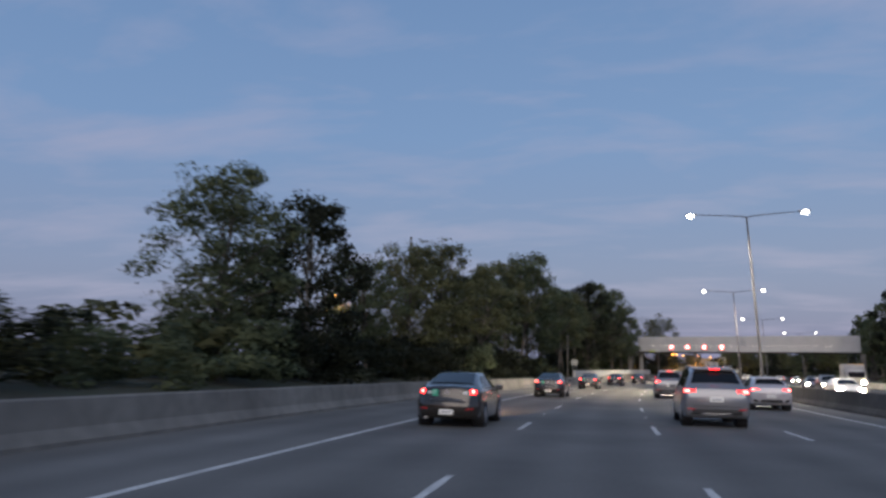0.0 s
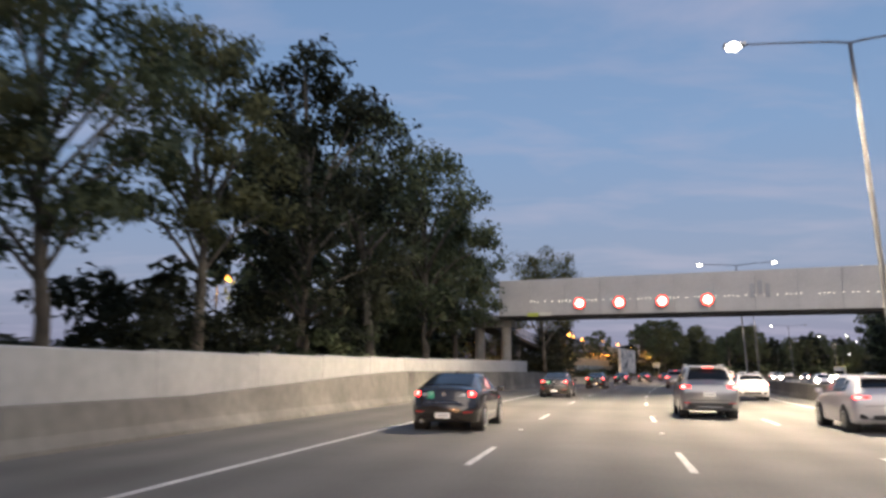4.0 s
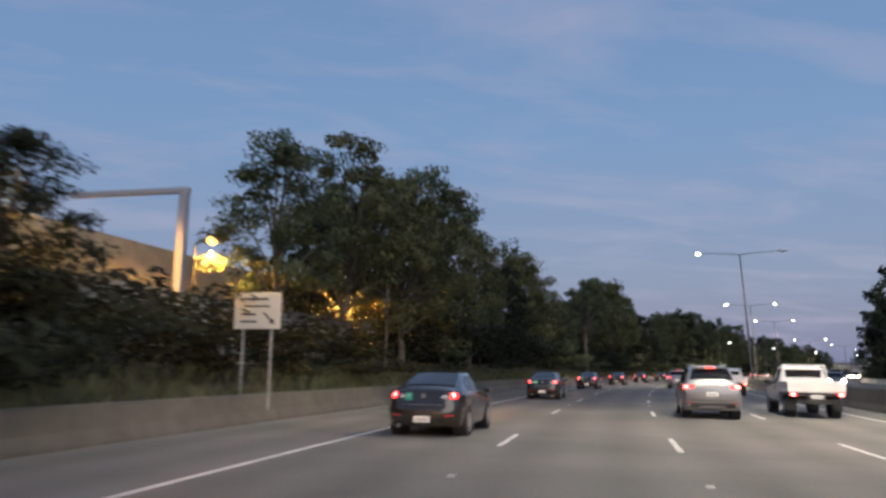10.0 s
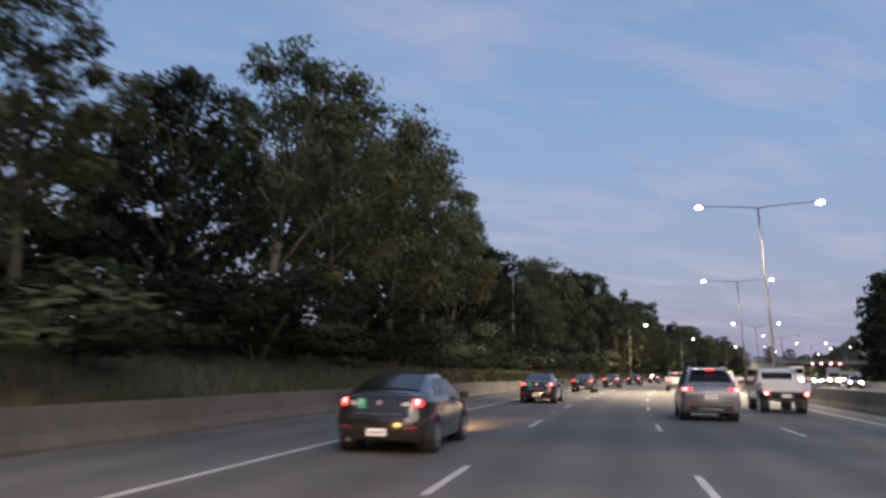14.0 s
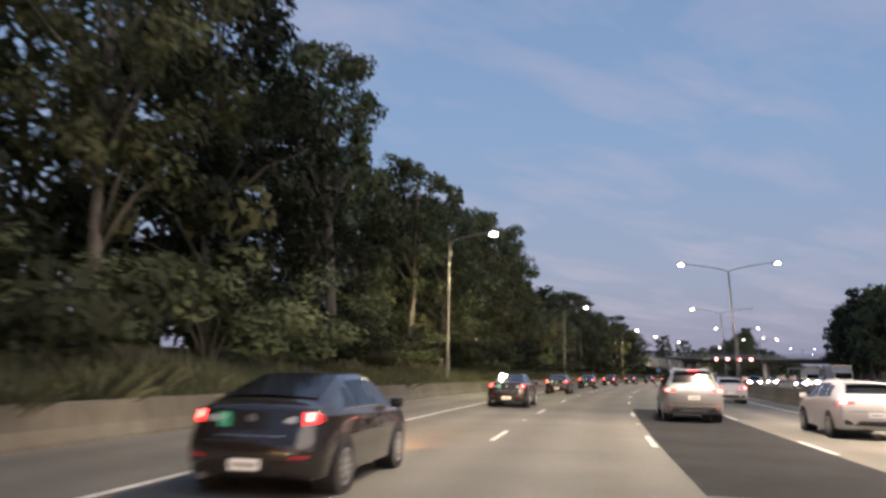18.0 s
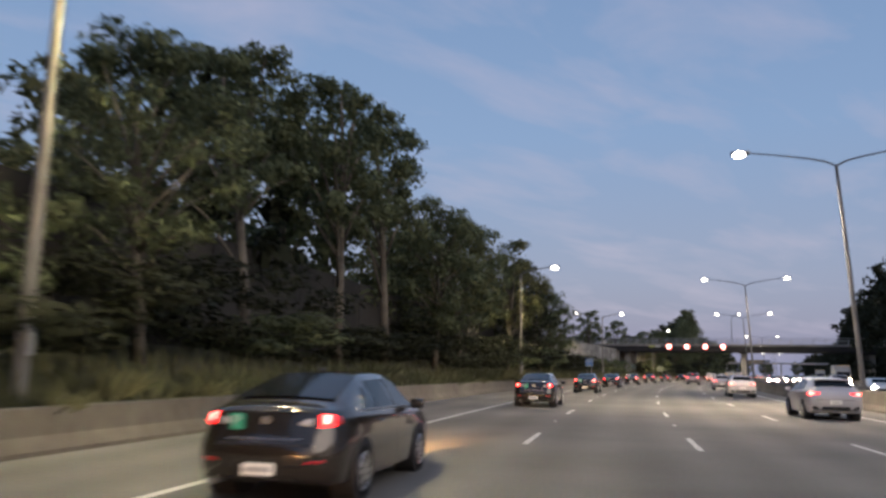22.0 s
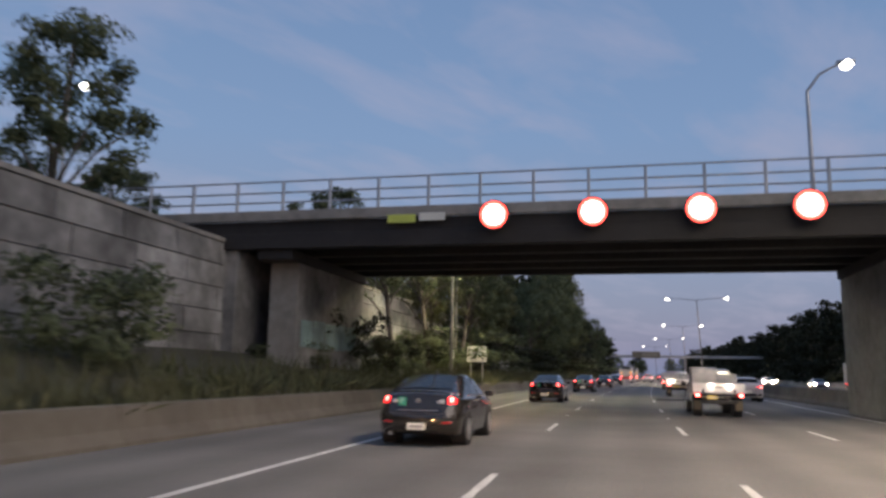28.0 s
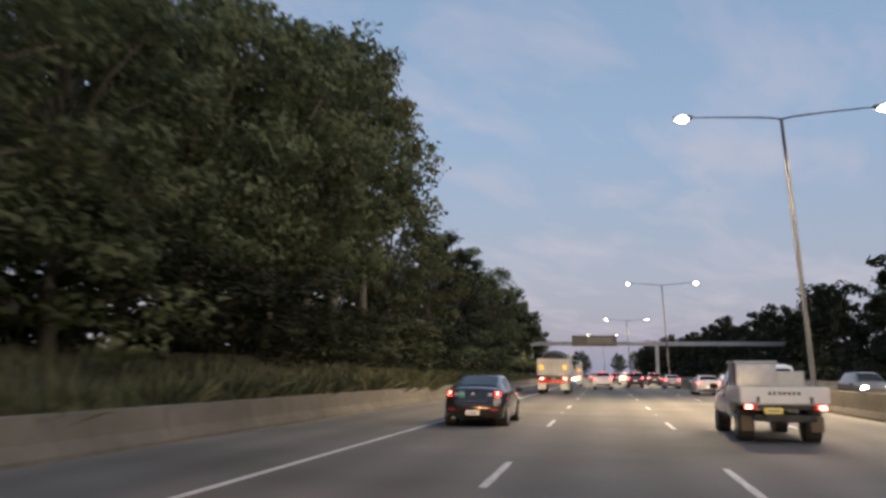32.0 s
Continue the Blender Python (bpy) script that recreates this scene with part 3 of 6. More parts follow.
# glowing marks on the screen imitate glints of lamps inside the bridge
tube = part("screen_glint", box((0, 0, 0), (0.16, 0.02, 0.05), 0.0), SCREEN_GLINT, bridge)
tube.matrix_local = Matrix.Translation((x0 + 3.0, -0.045, 7.5))
for i in range(1, 110):
    if i % 7 not in (0, 5) and i % 11 != 3:
        same("screen_glint", tube, bridge, Matrix.Translation((x0 + 3.0 + i * 0.32, -0.045, 7.5 + 0.03 * math.sin(i * 2.1))) @ Matrix.Rotation(0.5 * math.sin(i * 1.7), 4, "Y"))
part("height_plate", box((-8.25, -0.06, 6.36), (1.0, 0.03, 0.32), 0.01), material("lime_plate", (0.55, 0.62, 0.12), 0.5, vary=0.1, grain=4), bridge, "yellow-green height plate")
part("plate_text", box((-7.1, -0.06, 6.40), (1.1, 0.03, 0.30), 0.01), SIGN_FACE, bridge)
b = bmesh.new()
for k in range(3):
    box((9.6 + 0.55 * k, -0.05, 8.1 - 0.25 * abs(k - 1)), (0.35, 0.04, 1.1), 0.02, b, )
part("emblem", b, STEEL, bridge, "dark metal emblem on the screen")
part("crosshead", box((-12.4, 1.65, 5.72), (3.6, 1.3, 0.68), 0.12), CONCRETE, bridge)
for x in (-11.35, -13.9):
    part("column", rod((x, 1.65, 0), (x, 1.65, 5.4), 0.45, n=16), CONCRETE, bridge, smooth=True)
part("landing", box((-13.5, 2.0, 6.2), (4.2, 3.6, 0.4), 0.05), CONCRETE, bridge)
part("column", rod((31.4, 1.65, 0), (31.4, 1.65, 6.0), 0.5, n=16), CONCRETE, bridge, smooth=True)
# ramp that falls beside the road
ramp_ob = thing("footbridge_ramp", "dark sloping footbridge ramp with mesh rails", "ramp")


def ramp_z(s):
    return 6.5 - 0.068 * max(0.0, s - 185)


part("deck", sweep(lambda s: [(-15.2, ramp_z(s)), (-15.2, ramp_z(s) - 0.45), (-17.2, ramp_z(s) - 0.45), (-17.2, ramp_z(s))], 174, 236, 4, closed=True, caps=True), GIRDER, ramp_ob)
RAIL = material("dark_rail_steel", (0.055, 0.058, 0.064), 0.6, 0.3, vary=0.2, grain=5)
WIRE = material("rail_mesh", (0.16, 0.18, 0.21), 0.6, vary=0.2, grain=5)
WIRE.node_tree.nodes["Principled BSDF"].inputs["Alpha"].default_value = 0.22
for lat in (-15.2, -17.14):
    for h in (0.12, 0.62, 1.10):
        part("rail", sweep(lambda s: [(lat, ramp_z(s) + h), (lat, ramp_z(s) + h + 0.06), (lat - 0.06, ramp_z(s) + h + 0.06), (lat - 0.06, ramp_z(s) + h)], 174, 236, 4, closed=True, caps=True), RAIL, ramp_ob)
    for i in range(21 if lat > -16 else 0):
        s = 175 + 3 * i
        part("rail_post", rod(at(s, lat - 0.03, ramp_z(s) - 0.1), at(s, lat - 0.03, ramp_z(s) + 1.10), 0.035, n=6), RAIL, ramp_ob)
        if i < 20:
            part("mesh_panel", sweep(lambda s: [(lat - 0.02, ramp_z(s) + 0.16), (lat - 0.02, ramp_z(s) + 1.09), (lat - 0.035, ramp_z(s) + 1.09), (lat - 0.035, ramp_z(s) + 0.16)], s + 0.05, s + 2.95, 3, closed=True, caps=True), WIRE, ramp_ob)
for s in (200, 214, 228):
    part("column", rod(at(s, -16.2, 0.3), at(s, -16.2, ramp_z(s) - 0.6), 0.3, n=12), CONCRETE, ramp_ob, smooth=True)


# ---- overhead speed signs
def speed_sign(parent, x, y, z, r, figures, rim=0.80):
    body = part("speed_sign", rod((x, y - 0.11, z), (x, y + 0.11, z), r * 1.1, n=28), BLACK, parent, "lit electronic speed sign with a red ring")
    b = bmesh.new()
    inner, outer = [], []
    for k in range(32):
        a = 2 * math.pi * k / 32
        inner.append(b.verts.new((x + r * rim * math.cos(a), y - 0.125, z + r * rim * math.sin(a))))
        outer.append(b.verts.new((x + r * math.cos(a), y - 0.125, z + r * math.sin(a))))
    for k in range(32):
        b.faces.new((inner[k], outer[k], outer[(k + 1) % 32], inner[(k + 1) % 32]))
    part("ring", b, SIGN_RED, body)
    # glare of the lit figures, put into a glowing white disc
    b = bmesh.new()
    bmesh.ops.create_circle(b, cap_ends=True, segments=32, radius=r * (rim - 0.01), matrix=Matrix.Translation((x, y - 0.12, z)) @ Matrix.Rotation(radians(90), 4, "X"))
    part("face", b, SIGN_GLARE, body)
    # the dark gaps in and between the lit figures
    for dx, dz, wide, high in figures:
        part("gap", box((x + dx * r, y - 0.128, z + dz * r), (wide * r, 0.006, high * r), 0), SIGN_RED if high > wide else BARS, body)


for x in (-4.0, -0.65, 2.8, 6.3):
    speed_sign(bridge, x, -0.30, 7.22, 0.46, ((-0.50, 0, 0.10, 0.8), (-0.20, 0, 0.09, 1.0), (0.04, 0, 0.06, 0.5), (0.22, 0, 0.09, 1.0), (0.46, 0, 0.06, 0.5)), 0.70)
    part("sign_bracket", box((x, -0.13, 7.22), (0.5, 0.18, 0.3), 0.02), STEEL, bridge)

# ---- road overpass
over = thing("overpass", "dark girder road overpass with pale parapet", "overpass", m=stand(724.3, 0))
part("deck", box((5, 4.6, 7.05), (110, 9.2, 0.5), 0.03), GIRDER, over)
for y in (0.15, 2.4, 4.6, 6.8, 9.05):
    part("girder", box((5, y, 6.5), (110, 0.45, 0.62), 0.04), GIRDER, over)
for y in (-0.1, 9.3):
    part("parapet", box((5, y, 7.5), (110, 0.28, 0.4), 0.03), CONCRETE, over)
    for z in (8.05, 8.45, 8.9):
        part("rail", box((5, y, z), (110, 0.07, 0.06), 0.01), STEEL, over)
post = part("rail_post", box((0, 0, 8.28), (0.10, 0.12, 1.2), 0.015), STEEL, over)
post.matrix_local = Matrix.Translation((-49, -0.1, 0))
for i in range(1, 54):
    same("rail_post", post, over, Matrix.Translation((-49 + 2.0 * i, -0.1, 0)))
for i in range(0, 54, 2):
    same("rail_post", post, over, Matrix.Translation((-49 + 2.0 * i, 9.3, 0)))
for x, wide in ((-13.36, 1.22), (9.95, 0.9), (33, 1.0)):
    part("pier", box((x, 5.2, 3.0), (wide, 8.0, 6.2), 0.08), PANEL if x < 0 else CONCRETE, over)
    part("pier_face", box((x, 1.18, 3.0), (wide + 0.02, 0.06, 6.1), 0.02), CONCRETE, over)
    part("crosshead", box((x, 4.6, 6.0), (wide + 0.3, 8.9, 0.42), 0.06), GIRDER, over)
part("abutment", box((-15.3, 4.6, 3.9), (0.7, 9.0, 4.6), 0.05), PANEL, over)
part("fill", box((-34, 4.6, 3.2), (36, 9.0, 6.2), 0.05), DIRT, over)
part("abutment", box((47, 4.6, 3.0), (12, 9.0, 6.4), 0.05), PANEL, over)
b = bmesh.new()
for i in range(5):
    box((-12.73, 2.2 + 1.3 * i, 2.95), (0.02, 1.22, 1.1 + 0.1 * (i % 2)), 0.005, b)
part("graffiti", b, CYAN, over, "pale cyan sprayed lettering shapes")
part("height_plate", box((-8.0, -0.27, 7.2), (1.1, 0.04, 0.32), 0.01), bpy.data.materials["lime_plate"], over)
part("height_plate", box((-6.8, -0.27, 7.25), (1.0, 0.04, 0.30), 0.01), SIGN_FACE, over)
for x in (-4.4, -0.85, 2.8, 6.25):
    speed_sign(over, x, -0.45, 7.18, 0.5, ((-0.16, 0.20, 0.34, 0.10), (-0.2, -0.16, 0.3, 0.10), (0.24, 0.24, 0.26, 0.10), (0.28, -0.22, 0.3, 0.10)))
    part("sign_bracket", box((x, -0.3, 7.15), (0.3, 0.3, 0.8), 0.02), STEEL, over)

# ---- far gantry
gantry = thing("sign_gantry", "long pale sign gantry across the freeway", "gantry", m=stand(936, 0))
part("beam", box((11, 0, 7.1), (46, 0.7, 0.75), 0.04), STEEL, gantry)
for x in (-12, 10.9, 34):
    part("post", box((x, 0, 3.5), (0.6, 0.6, 7.0), 0.04), STEEL, gantry)
board = part("sign_board", box((-0.4, -0.5, 7.6), (8.2, 0.15, 2.0), 0.05), SIGN_GREEN, gantry, "broad dull sign board")
part("sign_text", box((0.6, -0.6, 7.65), (4.6, 0.03, 1.1), 0.01), material("tan_panel", (0.32, 0.27, 0.2), 0.6, vary=0.1, grain=2), board)


# ---- lamps
def head(parent, x, y, z, side, mat, lit=True, long=0.95):
    h = part("lamp_head", box((x, y, z), (long, 0.36, 0.16), 0.05), STEEL, parent, smooth=True)
    b = bmesh.new()
    bmesh.ops.create_uvsphere(b, u_segments=14, v_segments=8, radius=1.0, matrix=Matrix.Translation((x + side * 0.05, y, z - 0.08)) @ Matrix.Diagonal((long * 0.36, 0.26, 0.19 if lit else 0.12, 1)))
    part("lens", b, mat if lit else CLEAR_LENS, h, smooth=True)
    return h


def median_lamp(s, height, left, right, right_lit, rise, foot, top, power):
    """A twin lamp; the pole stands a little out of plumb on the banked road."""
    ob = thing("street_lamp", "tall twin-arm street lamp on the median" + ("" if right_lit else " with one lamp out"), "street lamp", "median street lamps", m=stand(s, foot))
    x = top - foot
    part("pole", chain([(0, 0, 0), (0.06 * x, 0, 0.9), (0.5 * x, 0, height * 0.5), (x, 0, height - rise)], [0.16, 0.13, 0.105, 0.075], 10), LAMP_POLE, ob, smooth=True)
    part("base_flange", rod((0.06 * x, 0, 0.9), (0.06 * x, 0, 1.05), 0.26, n=12), LAMP_POLE, ob)
    for side, end, lit in ((-1, left, True), (1, right, right_lit)):
        d = abs(end - top) - 0.4
        pts = [(x, 0, height - rise)] + [(x + side * d * k, 0, height - rise + rise * (k ** 0.6)) for k in (0.12, 0.3, 0.55, 0.8, 1.0)]
        part("arm", chain(pts, [0.052, 0.048, 0.044, 0.04, 0.036, 0.034], 8), LAMP_POLE, ob, smooth=True)
        head(ob, x + side * (d + 0.35), 0, height + 0.02, side, LED_WHITE, lit)
        if lit:
            spot(ob, (x + side * (d + 0.35), 0, height - 0.25), power * (2.4 if side < 0 else 1.8), (1.0, 0.83, 0.61), 148)


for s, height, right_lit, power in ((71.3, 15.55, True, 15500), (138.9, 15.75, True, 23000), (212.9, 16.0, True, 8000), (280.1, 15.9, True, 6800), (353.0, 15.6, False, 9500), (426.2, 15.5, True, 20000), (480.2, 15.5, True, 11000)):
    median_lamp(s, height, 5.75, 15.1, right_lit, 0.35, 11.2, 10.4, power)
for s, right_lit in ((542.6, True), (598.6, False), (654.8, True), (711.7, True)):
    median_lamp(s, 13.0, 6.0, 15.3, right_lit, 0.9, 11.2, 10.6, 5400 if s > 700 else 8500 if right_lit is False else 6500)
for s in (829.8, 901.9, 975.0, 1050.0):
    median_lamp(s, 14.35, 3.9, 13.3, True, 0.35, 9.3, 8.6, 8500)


def side_lamp(s, lat=-10.35, height=10.9, reach=3.05, z=0.0, power=21000):
    ob = thing("street_lamp", "single-arm street lamp beside the shoulder", "street lamp", "shoulder street lamps", m=stand(s, lat, z))
    part("pole", chain([(0, 0, 0), (0, 0, 1.2), (0, 0, height - 0.6)], [0.16, 0.14, 0.08], 10), POLE, ob, smooth=True)
    part("access_plate", box((0.13, 0, 1.9), (0.05, 0.2, 0.6), 0.01), STEEL, ob)
    part("arm", chain([(0, 0, height - 0.6), (reach * 0.3, 0, height - 0.3), (reach * 0.9, 0, height)], [0.07, 0.06, 0.045], 8), POLE, ob, smooth=True)
    head(ob, reach, 0, height, 1, LED_WHITE)
    spot(ob, (reach, 0, height - 0.25), power, (1.0, 0.84, 0.50), 168)


for s in (510.8, 569.2, 625.3, 681.3):
    side_lamp(s, power=13000 if s < 520 else 6000 if s < 600 else 8000)
side_lamp(746.0, -11.2, 11.1, 3.6, 0.7, 10000)
over_lamp = thing("street_lamp", "single-arm street lamp standing on the overpass", "street lamp", m=stand(729.5, 7.7, 7.0))
part("pole", chain([(0, 0, 0), (0, 0, 6.2)], [0.11, 0.07], 8), STEEL, over_lamp, smooth=True)
part("arm", chain([(0, 0, 6.2), (0.5, 0, 6.9), (1.3, 0, 7.3)], [0.06, 0.05, 0.04], 8), STEEL, over_lamp, smooth=True)
head(over_lamp, 1.5, 0, 7.32, 1, LED_WHITE, long=0.7)
ramp_lamp = thing("street_lamp", "street lamp above the ramp behind the wall", "street lamp", m=stand(726.5, -25.6, 2.0))
part("pole", chain([(0, 0, 0), (0, 0, 12.3)], [0.14, 0.07], 8), STEEL, ramp_lamp, smooth=True)
part("arm", chain([(0, 0, 12.3), (0.6, 0, 12.7)], [0.05, 0.04], 8), STEEL, ramp_lamp)
head(ramp_lamp, 0.9, 0, 12.75, 1, LED_WHITE)
for s, lat, h in ((200.3, -12.5, 8.3), (215.3, -13.5, 6.9), (229.0, -15.8, 7.2), (242.1, -17.4, 7.3), (261.8, -18.1, 7.7), (201.7, -23.4, 5.3), (240.0, -20.8, 6.7), (214, -30, 8.0), (181, -20.4, 6.2), (275, -18, 7.6), (289, -18.6, 7.3), (304, -18, 7.5), (150, -26, 7.5), (96, -26, 7.6), (60, -24, 7.5), (318, -24, 8.0)):
    ob = thing("sodium_lamp", "orange sodium street lamp behind the fence", "street lamp", "sodium lamps", m=stand(s, lat, 0.6, 180 if s == 200.3 else 0))
    part("pole", chain([(0, 0, 0), (0, 0, h - 0.8)], [0.08, 0.05], 8), GIRDER, ob, smooth=True)
    part("arm", chain([(0, 0, h - 0.8), (0.5, 0, h - 0.65)], [0.05, 0.04], 8), GIRDER, ob)
    head(ob, 0.8, 0, h - 0.6, 1, SODIUM, long=0.6)
    if s == 200.3:
        # an open bowl that throws its light to all sides
        li = new("lamp_light", bpy.data.lights.new("lamp_light", "POINT"))
        li.data.energy, li.data.color, li.data.shadow_soft_size = 480, (1.0, 0.48, 0.12), 0.25
        li.parent = ob
        li.matrix_local = Matrix.Translation((0.8, 0, h - 0.95))
        continue
    spot(ob, (0.8, 0, h - 0.9), 14000 if 270 < s < 310 else 9000 if s == 181 else 3600, (1.0, 0.48, 0.12), 172)
for s, lat, z in ((208.6, -14.8, 7.7), (281, -14.0, 7.6)):
    ob = thing("rail_mast", "grey steel rail mast with a level arm", "mast", m=stand(s, lat))
    part("post", box((0, 0, z / 2), (0.28, 0.28, z), 0.03), STEEL, ob)
    part("arm", box((-2.2, 0, z - 0.1), (4.8, 0.2, 0.2), 0.03), STEEL, ob)
for s, lat, z in ((437.4, -12.6, 11.6), (112.0, -12.0, 7.0), (64, -18, 13.0), (300, -13, 6.5), (752, -12.4, 8.6)):
    ob = thing("timber_pole", "bare weathered pole among the trees", "pole", m=stand(s, lat))
    part("shaft", chain([(0, 0, 0), (0, 0, z * 0.6), (0.02, 0, z)], [0.14, 0.11, 0.08], 10), POLE, ob, smooth=True)


for i, z in enumerate((8.3, 8.9)):
    ob = thing("overhead_cable", "thin dark cable slung along the wall", "cable", m=Matrix.Identity(4))
    part("strand", chain([at(756 + 6 * k, -17.2, z - 0.5 * math.sin(math.pi * k / 8)) for k in range(9)], [0.02] * 9, 5), BLACK, ob)

# ---- signs beside the road
def board_sign(s, lat, z, w, h, label, blue=False):
    ob = thing("road_sign", label, "sign", m=stand(s, lat, 0, 4))
    for x in (-w * 0.3, w * 0.3):
        part("post", rod((x, 0.04, 0.3), (x, 0.04, z + h * 0.3), 0.035, n=8), STEEL, ob)
    face = part("face", box((0, 0, z), (w, 0.03, h), 0.012), SIGN_BLUE if blue else SIGN_FACE, ob)
    b = bmesh.new()
    if blue:
        for dx, dz, sx, sz in ((0, h * 0.46, w * 0.94, 0.03), (0, -h * 0.46, w * 0.94, 0.03), (-w * 0.46, 0, 0.03, h * 0.9), (w * 0.46, 0, 0.03, h * 0.9), (0, h * 0.33, w * 0.62, 0.10), (w * 0.16, h * 0.10, w * 0.34, 0.06), (w * 0.16, -0.04, w * 0.34, 0.06), (0, -h * 0.33, w * 0.6, 0.10)):
            box((dx, -0.02, z + dz), (sx, 0.012, sz), 0, b)
        part("border", b, SIGN_FACE, face)
        part("handset", chain([(-w * 0.10, -0.025, z + h * 0.2), (-w * 0.26, -0.025, z + h * 0.12), (-w * 0.28, -0.025, z - h * 0.08), (-w * 0.12, -0.025, z - h * 0.2)], [0.06, 0.035, 0.035, 0.06], 8), SIGN_FACE, face)
    else:
        for dx, dz, sx in ((-0.08, 0.32, 0.62), (-0.02, 0.12, 0.55), (-0.18, -0.1, 0.3), (-0.18, -0.3, 0.34)):
            box((dx * w, -0.02, z + dz * h), (sx * w, 0.01, 0.055), 0, b)
        part("text_bars", b, BARS, face)
        b = bmesh.new()
        box((0, 0, 0), (0.34, 0.012, 0.06), 0, b)
        v = [b.verts.new(p) for p in ((0.15, 0, 0.10), (0.15, 0, -0.10), (0.30, 0, 0))]
        b.faces.new(v)
        part("arrow", b, BARS, face).matrix_local = Matrix.Translation((w * 0.22, -0.022, z - 0.17 * h)) @ Matrix.Rotation(radians(45), 4, "Y")
    return ob


board_sign(278.3, -9.62, 3.1, 1.42, 1.05, "white road sign with a dark slanting arrow")
board_sign(748.4, -10.0, 2.72, 1.35, 1.05, "white road sign with a dark slanting arrow")
board_sign(667.0, -10.0, 2.9, 1.02, 1.08, "blue help phone sign with a white handset", blue=True)
board_sign(118, -12.2, 3.0, 0.9, 0.8, "pale back of a roadside sign", blue=False)

# ---- far buildings
def block(s, lat, sx, sy, h, label, z=0.0):
    ob = thing("far_building", label, "building", m=stand(s, lat, z))
    part("wall", box((0, 0, h / 2), (sx, sy, h), 0.05), PALE_WALL, ob)
    part("roof", box((0, 0, h + 0.15), (sx + 0.8, sy + 0.8, 0.5), 0.05), ROOF, ob)
    for i in range(int(sy // 4)):
        part("window", box((sx / 2 + 0.02, -sy / 2 + 2 + 4 * i, h * 0.6), (0.1, 2.4, 1.3), 0.02), GLASS, ob)
    for i in range(int(sx // 5)):
        part("window", box((-sx / 2 + 2.5 + 5 * i, -sy / 2 - 0.02, h * 0.6), (3.0, 0.1, 1.3), 0.02), GLASS, ob)


block(772, -34, 14, 26, 10.0, "pale low warehouse with a dark roof", 0.5)
block(700, 78, 36, 24, 13.0, "pale flat-roofed building beyond the trees")


# ---- vehicles
from mathutils.bvhtree import BVHTree


def catmull(p, per):
    """A smooth run of points through the rows of p."""
    p = np.asarray(p, float)
    q = np.vstack([2 * p[0] - p[1], p, 2 * p[-1] - p[-2]])
    out = []
    for i in range(len(p) - 1):
        a, b, c, d = q[i:i + 4]
        for k in range(per):
            u = k / per
            out.append(0.5 * (2 * b + (c - a) * u + (2 * a - 5 * b + 4 * c - d) * u * u + (3 * b - a - 3 * c + d) * u ** 3) * 0.55 + (b + (c - b) * u) * 0.45)
    out.append(p[-1])
    return np.array(out)


# a body: rows of y, low z, low half-width, mid z, mid half-width, belt z, belt half-width, top z, top half-width
SEDAN = (
    (0.00, 0.36, 0.34, 0.50, 0.46, 0.60, 0.40, 0.63, 0.25), (0.06, 0.29, 0.55, 0.52, 0.63, 0.66, 0.56, 0.70, 0.40), (0.12, 0.26, 0.66, 0.54, 0.72, 0.80, 0.56, 0.86, 0.38),
    (0.18, 0.24, 0.73, 0.56, 0.78, 0.955, 0.60, 1.01, 0.44), (0.28, 0.22, 0.79, 0.58, 0.835, 0.99, 0.70, 1.04, 0.55), (0.45, 0.22, 0.83, 0.60, 0.865, 0.99, 0.775, 1.05, 0.64),
    (0.78, 0.20, 0.85, 0.62, 0.88, 0.98, 0.825, 1.145, 0.66), (1.62, 0.20, 0.86, 0.62, 0.88, 0.96, 0.845, 1.375, 0.56),
    (2.35, 0.20, 0.86, 0.62, 0.88, 0.95, 0.845, 1.405, 0.57), (2.85, 0.20, 0.86, 0.62, 0.88, 0.93, 0.84, 1.36, 0.57), (3.62, 0.20, 0.85, 0.62, 0.87, 0.91, 0.82, 0.97, 0.68),
    (4.25, 0.22, 0.82, 0.58, 0.85, 0.82, 0.76, 0.87, 0.58), (4.58, 0.34, 0.62, 0.50, 0.66, 0.62, 0.60, 0.65, 0.40))
SUV = (
    (0.00, 0.42, 0.72, 0.62, 0.82, 0.86, 0.80, 0.90, 0.62), (0.08, 0.32, 0.84, 0.66, 0.90, 1.06, 0.85, 1.10, 0.74), (0.20, 0.28, 0.87, 0.70, 0.92, 1.10, 0.86, 1.20, 0.74),
    (0.42, 0.26, 0.885, 0.72, 0.925, 1.10, 0.87, 1.56, 0.61), (0.62, 0.26, 0.89, 0.72, 0.925, 1.10, 0.87, 1.63, 0.61), (1.10, 0.26, 0.90, 0.72, 0.925, 1.09, 0.87, 1.70, 0.62), (2.20, 0.26, 0.90, 0.72, 0.925, 1.08, 0.87, 1.72, 0.63),
    (2.85, 0.26, 0.90, 0.72, 0.925, 1.06, 0.87, 1.66, 0.62), (3.60, 0.26, 0.89, 0.72, 0.915, 1.03, 0.85, 1.12, 0.72), (4.30, 0.28, 0.86, 0.66, 0.89, 0.94, 0.80, 1.00, 0.62),
    (4.65, 0.40, 0.68, 0.60, 0.72, 0.74, 0.66, 0.78, 0.44))
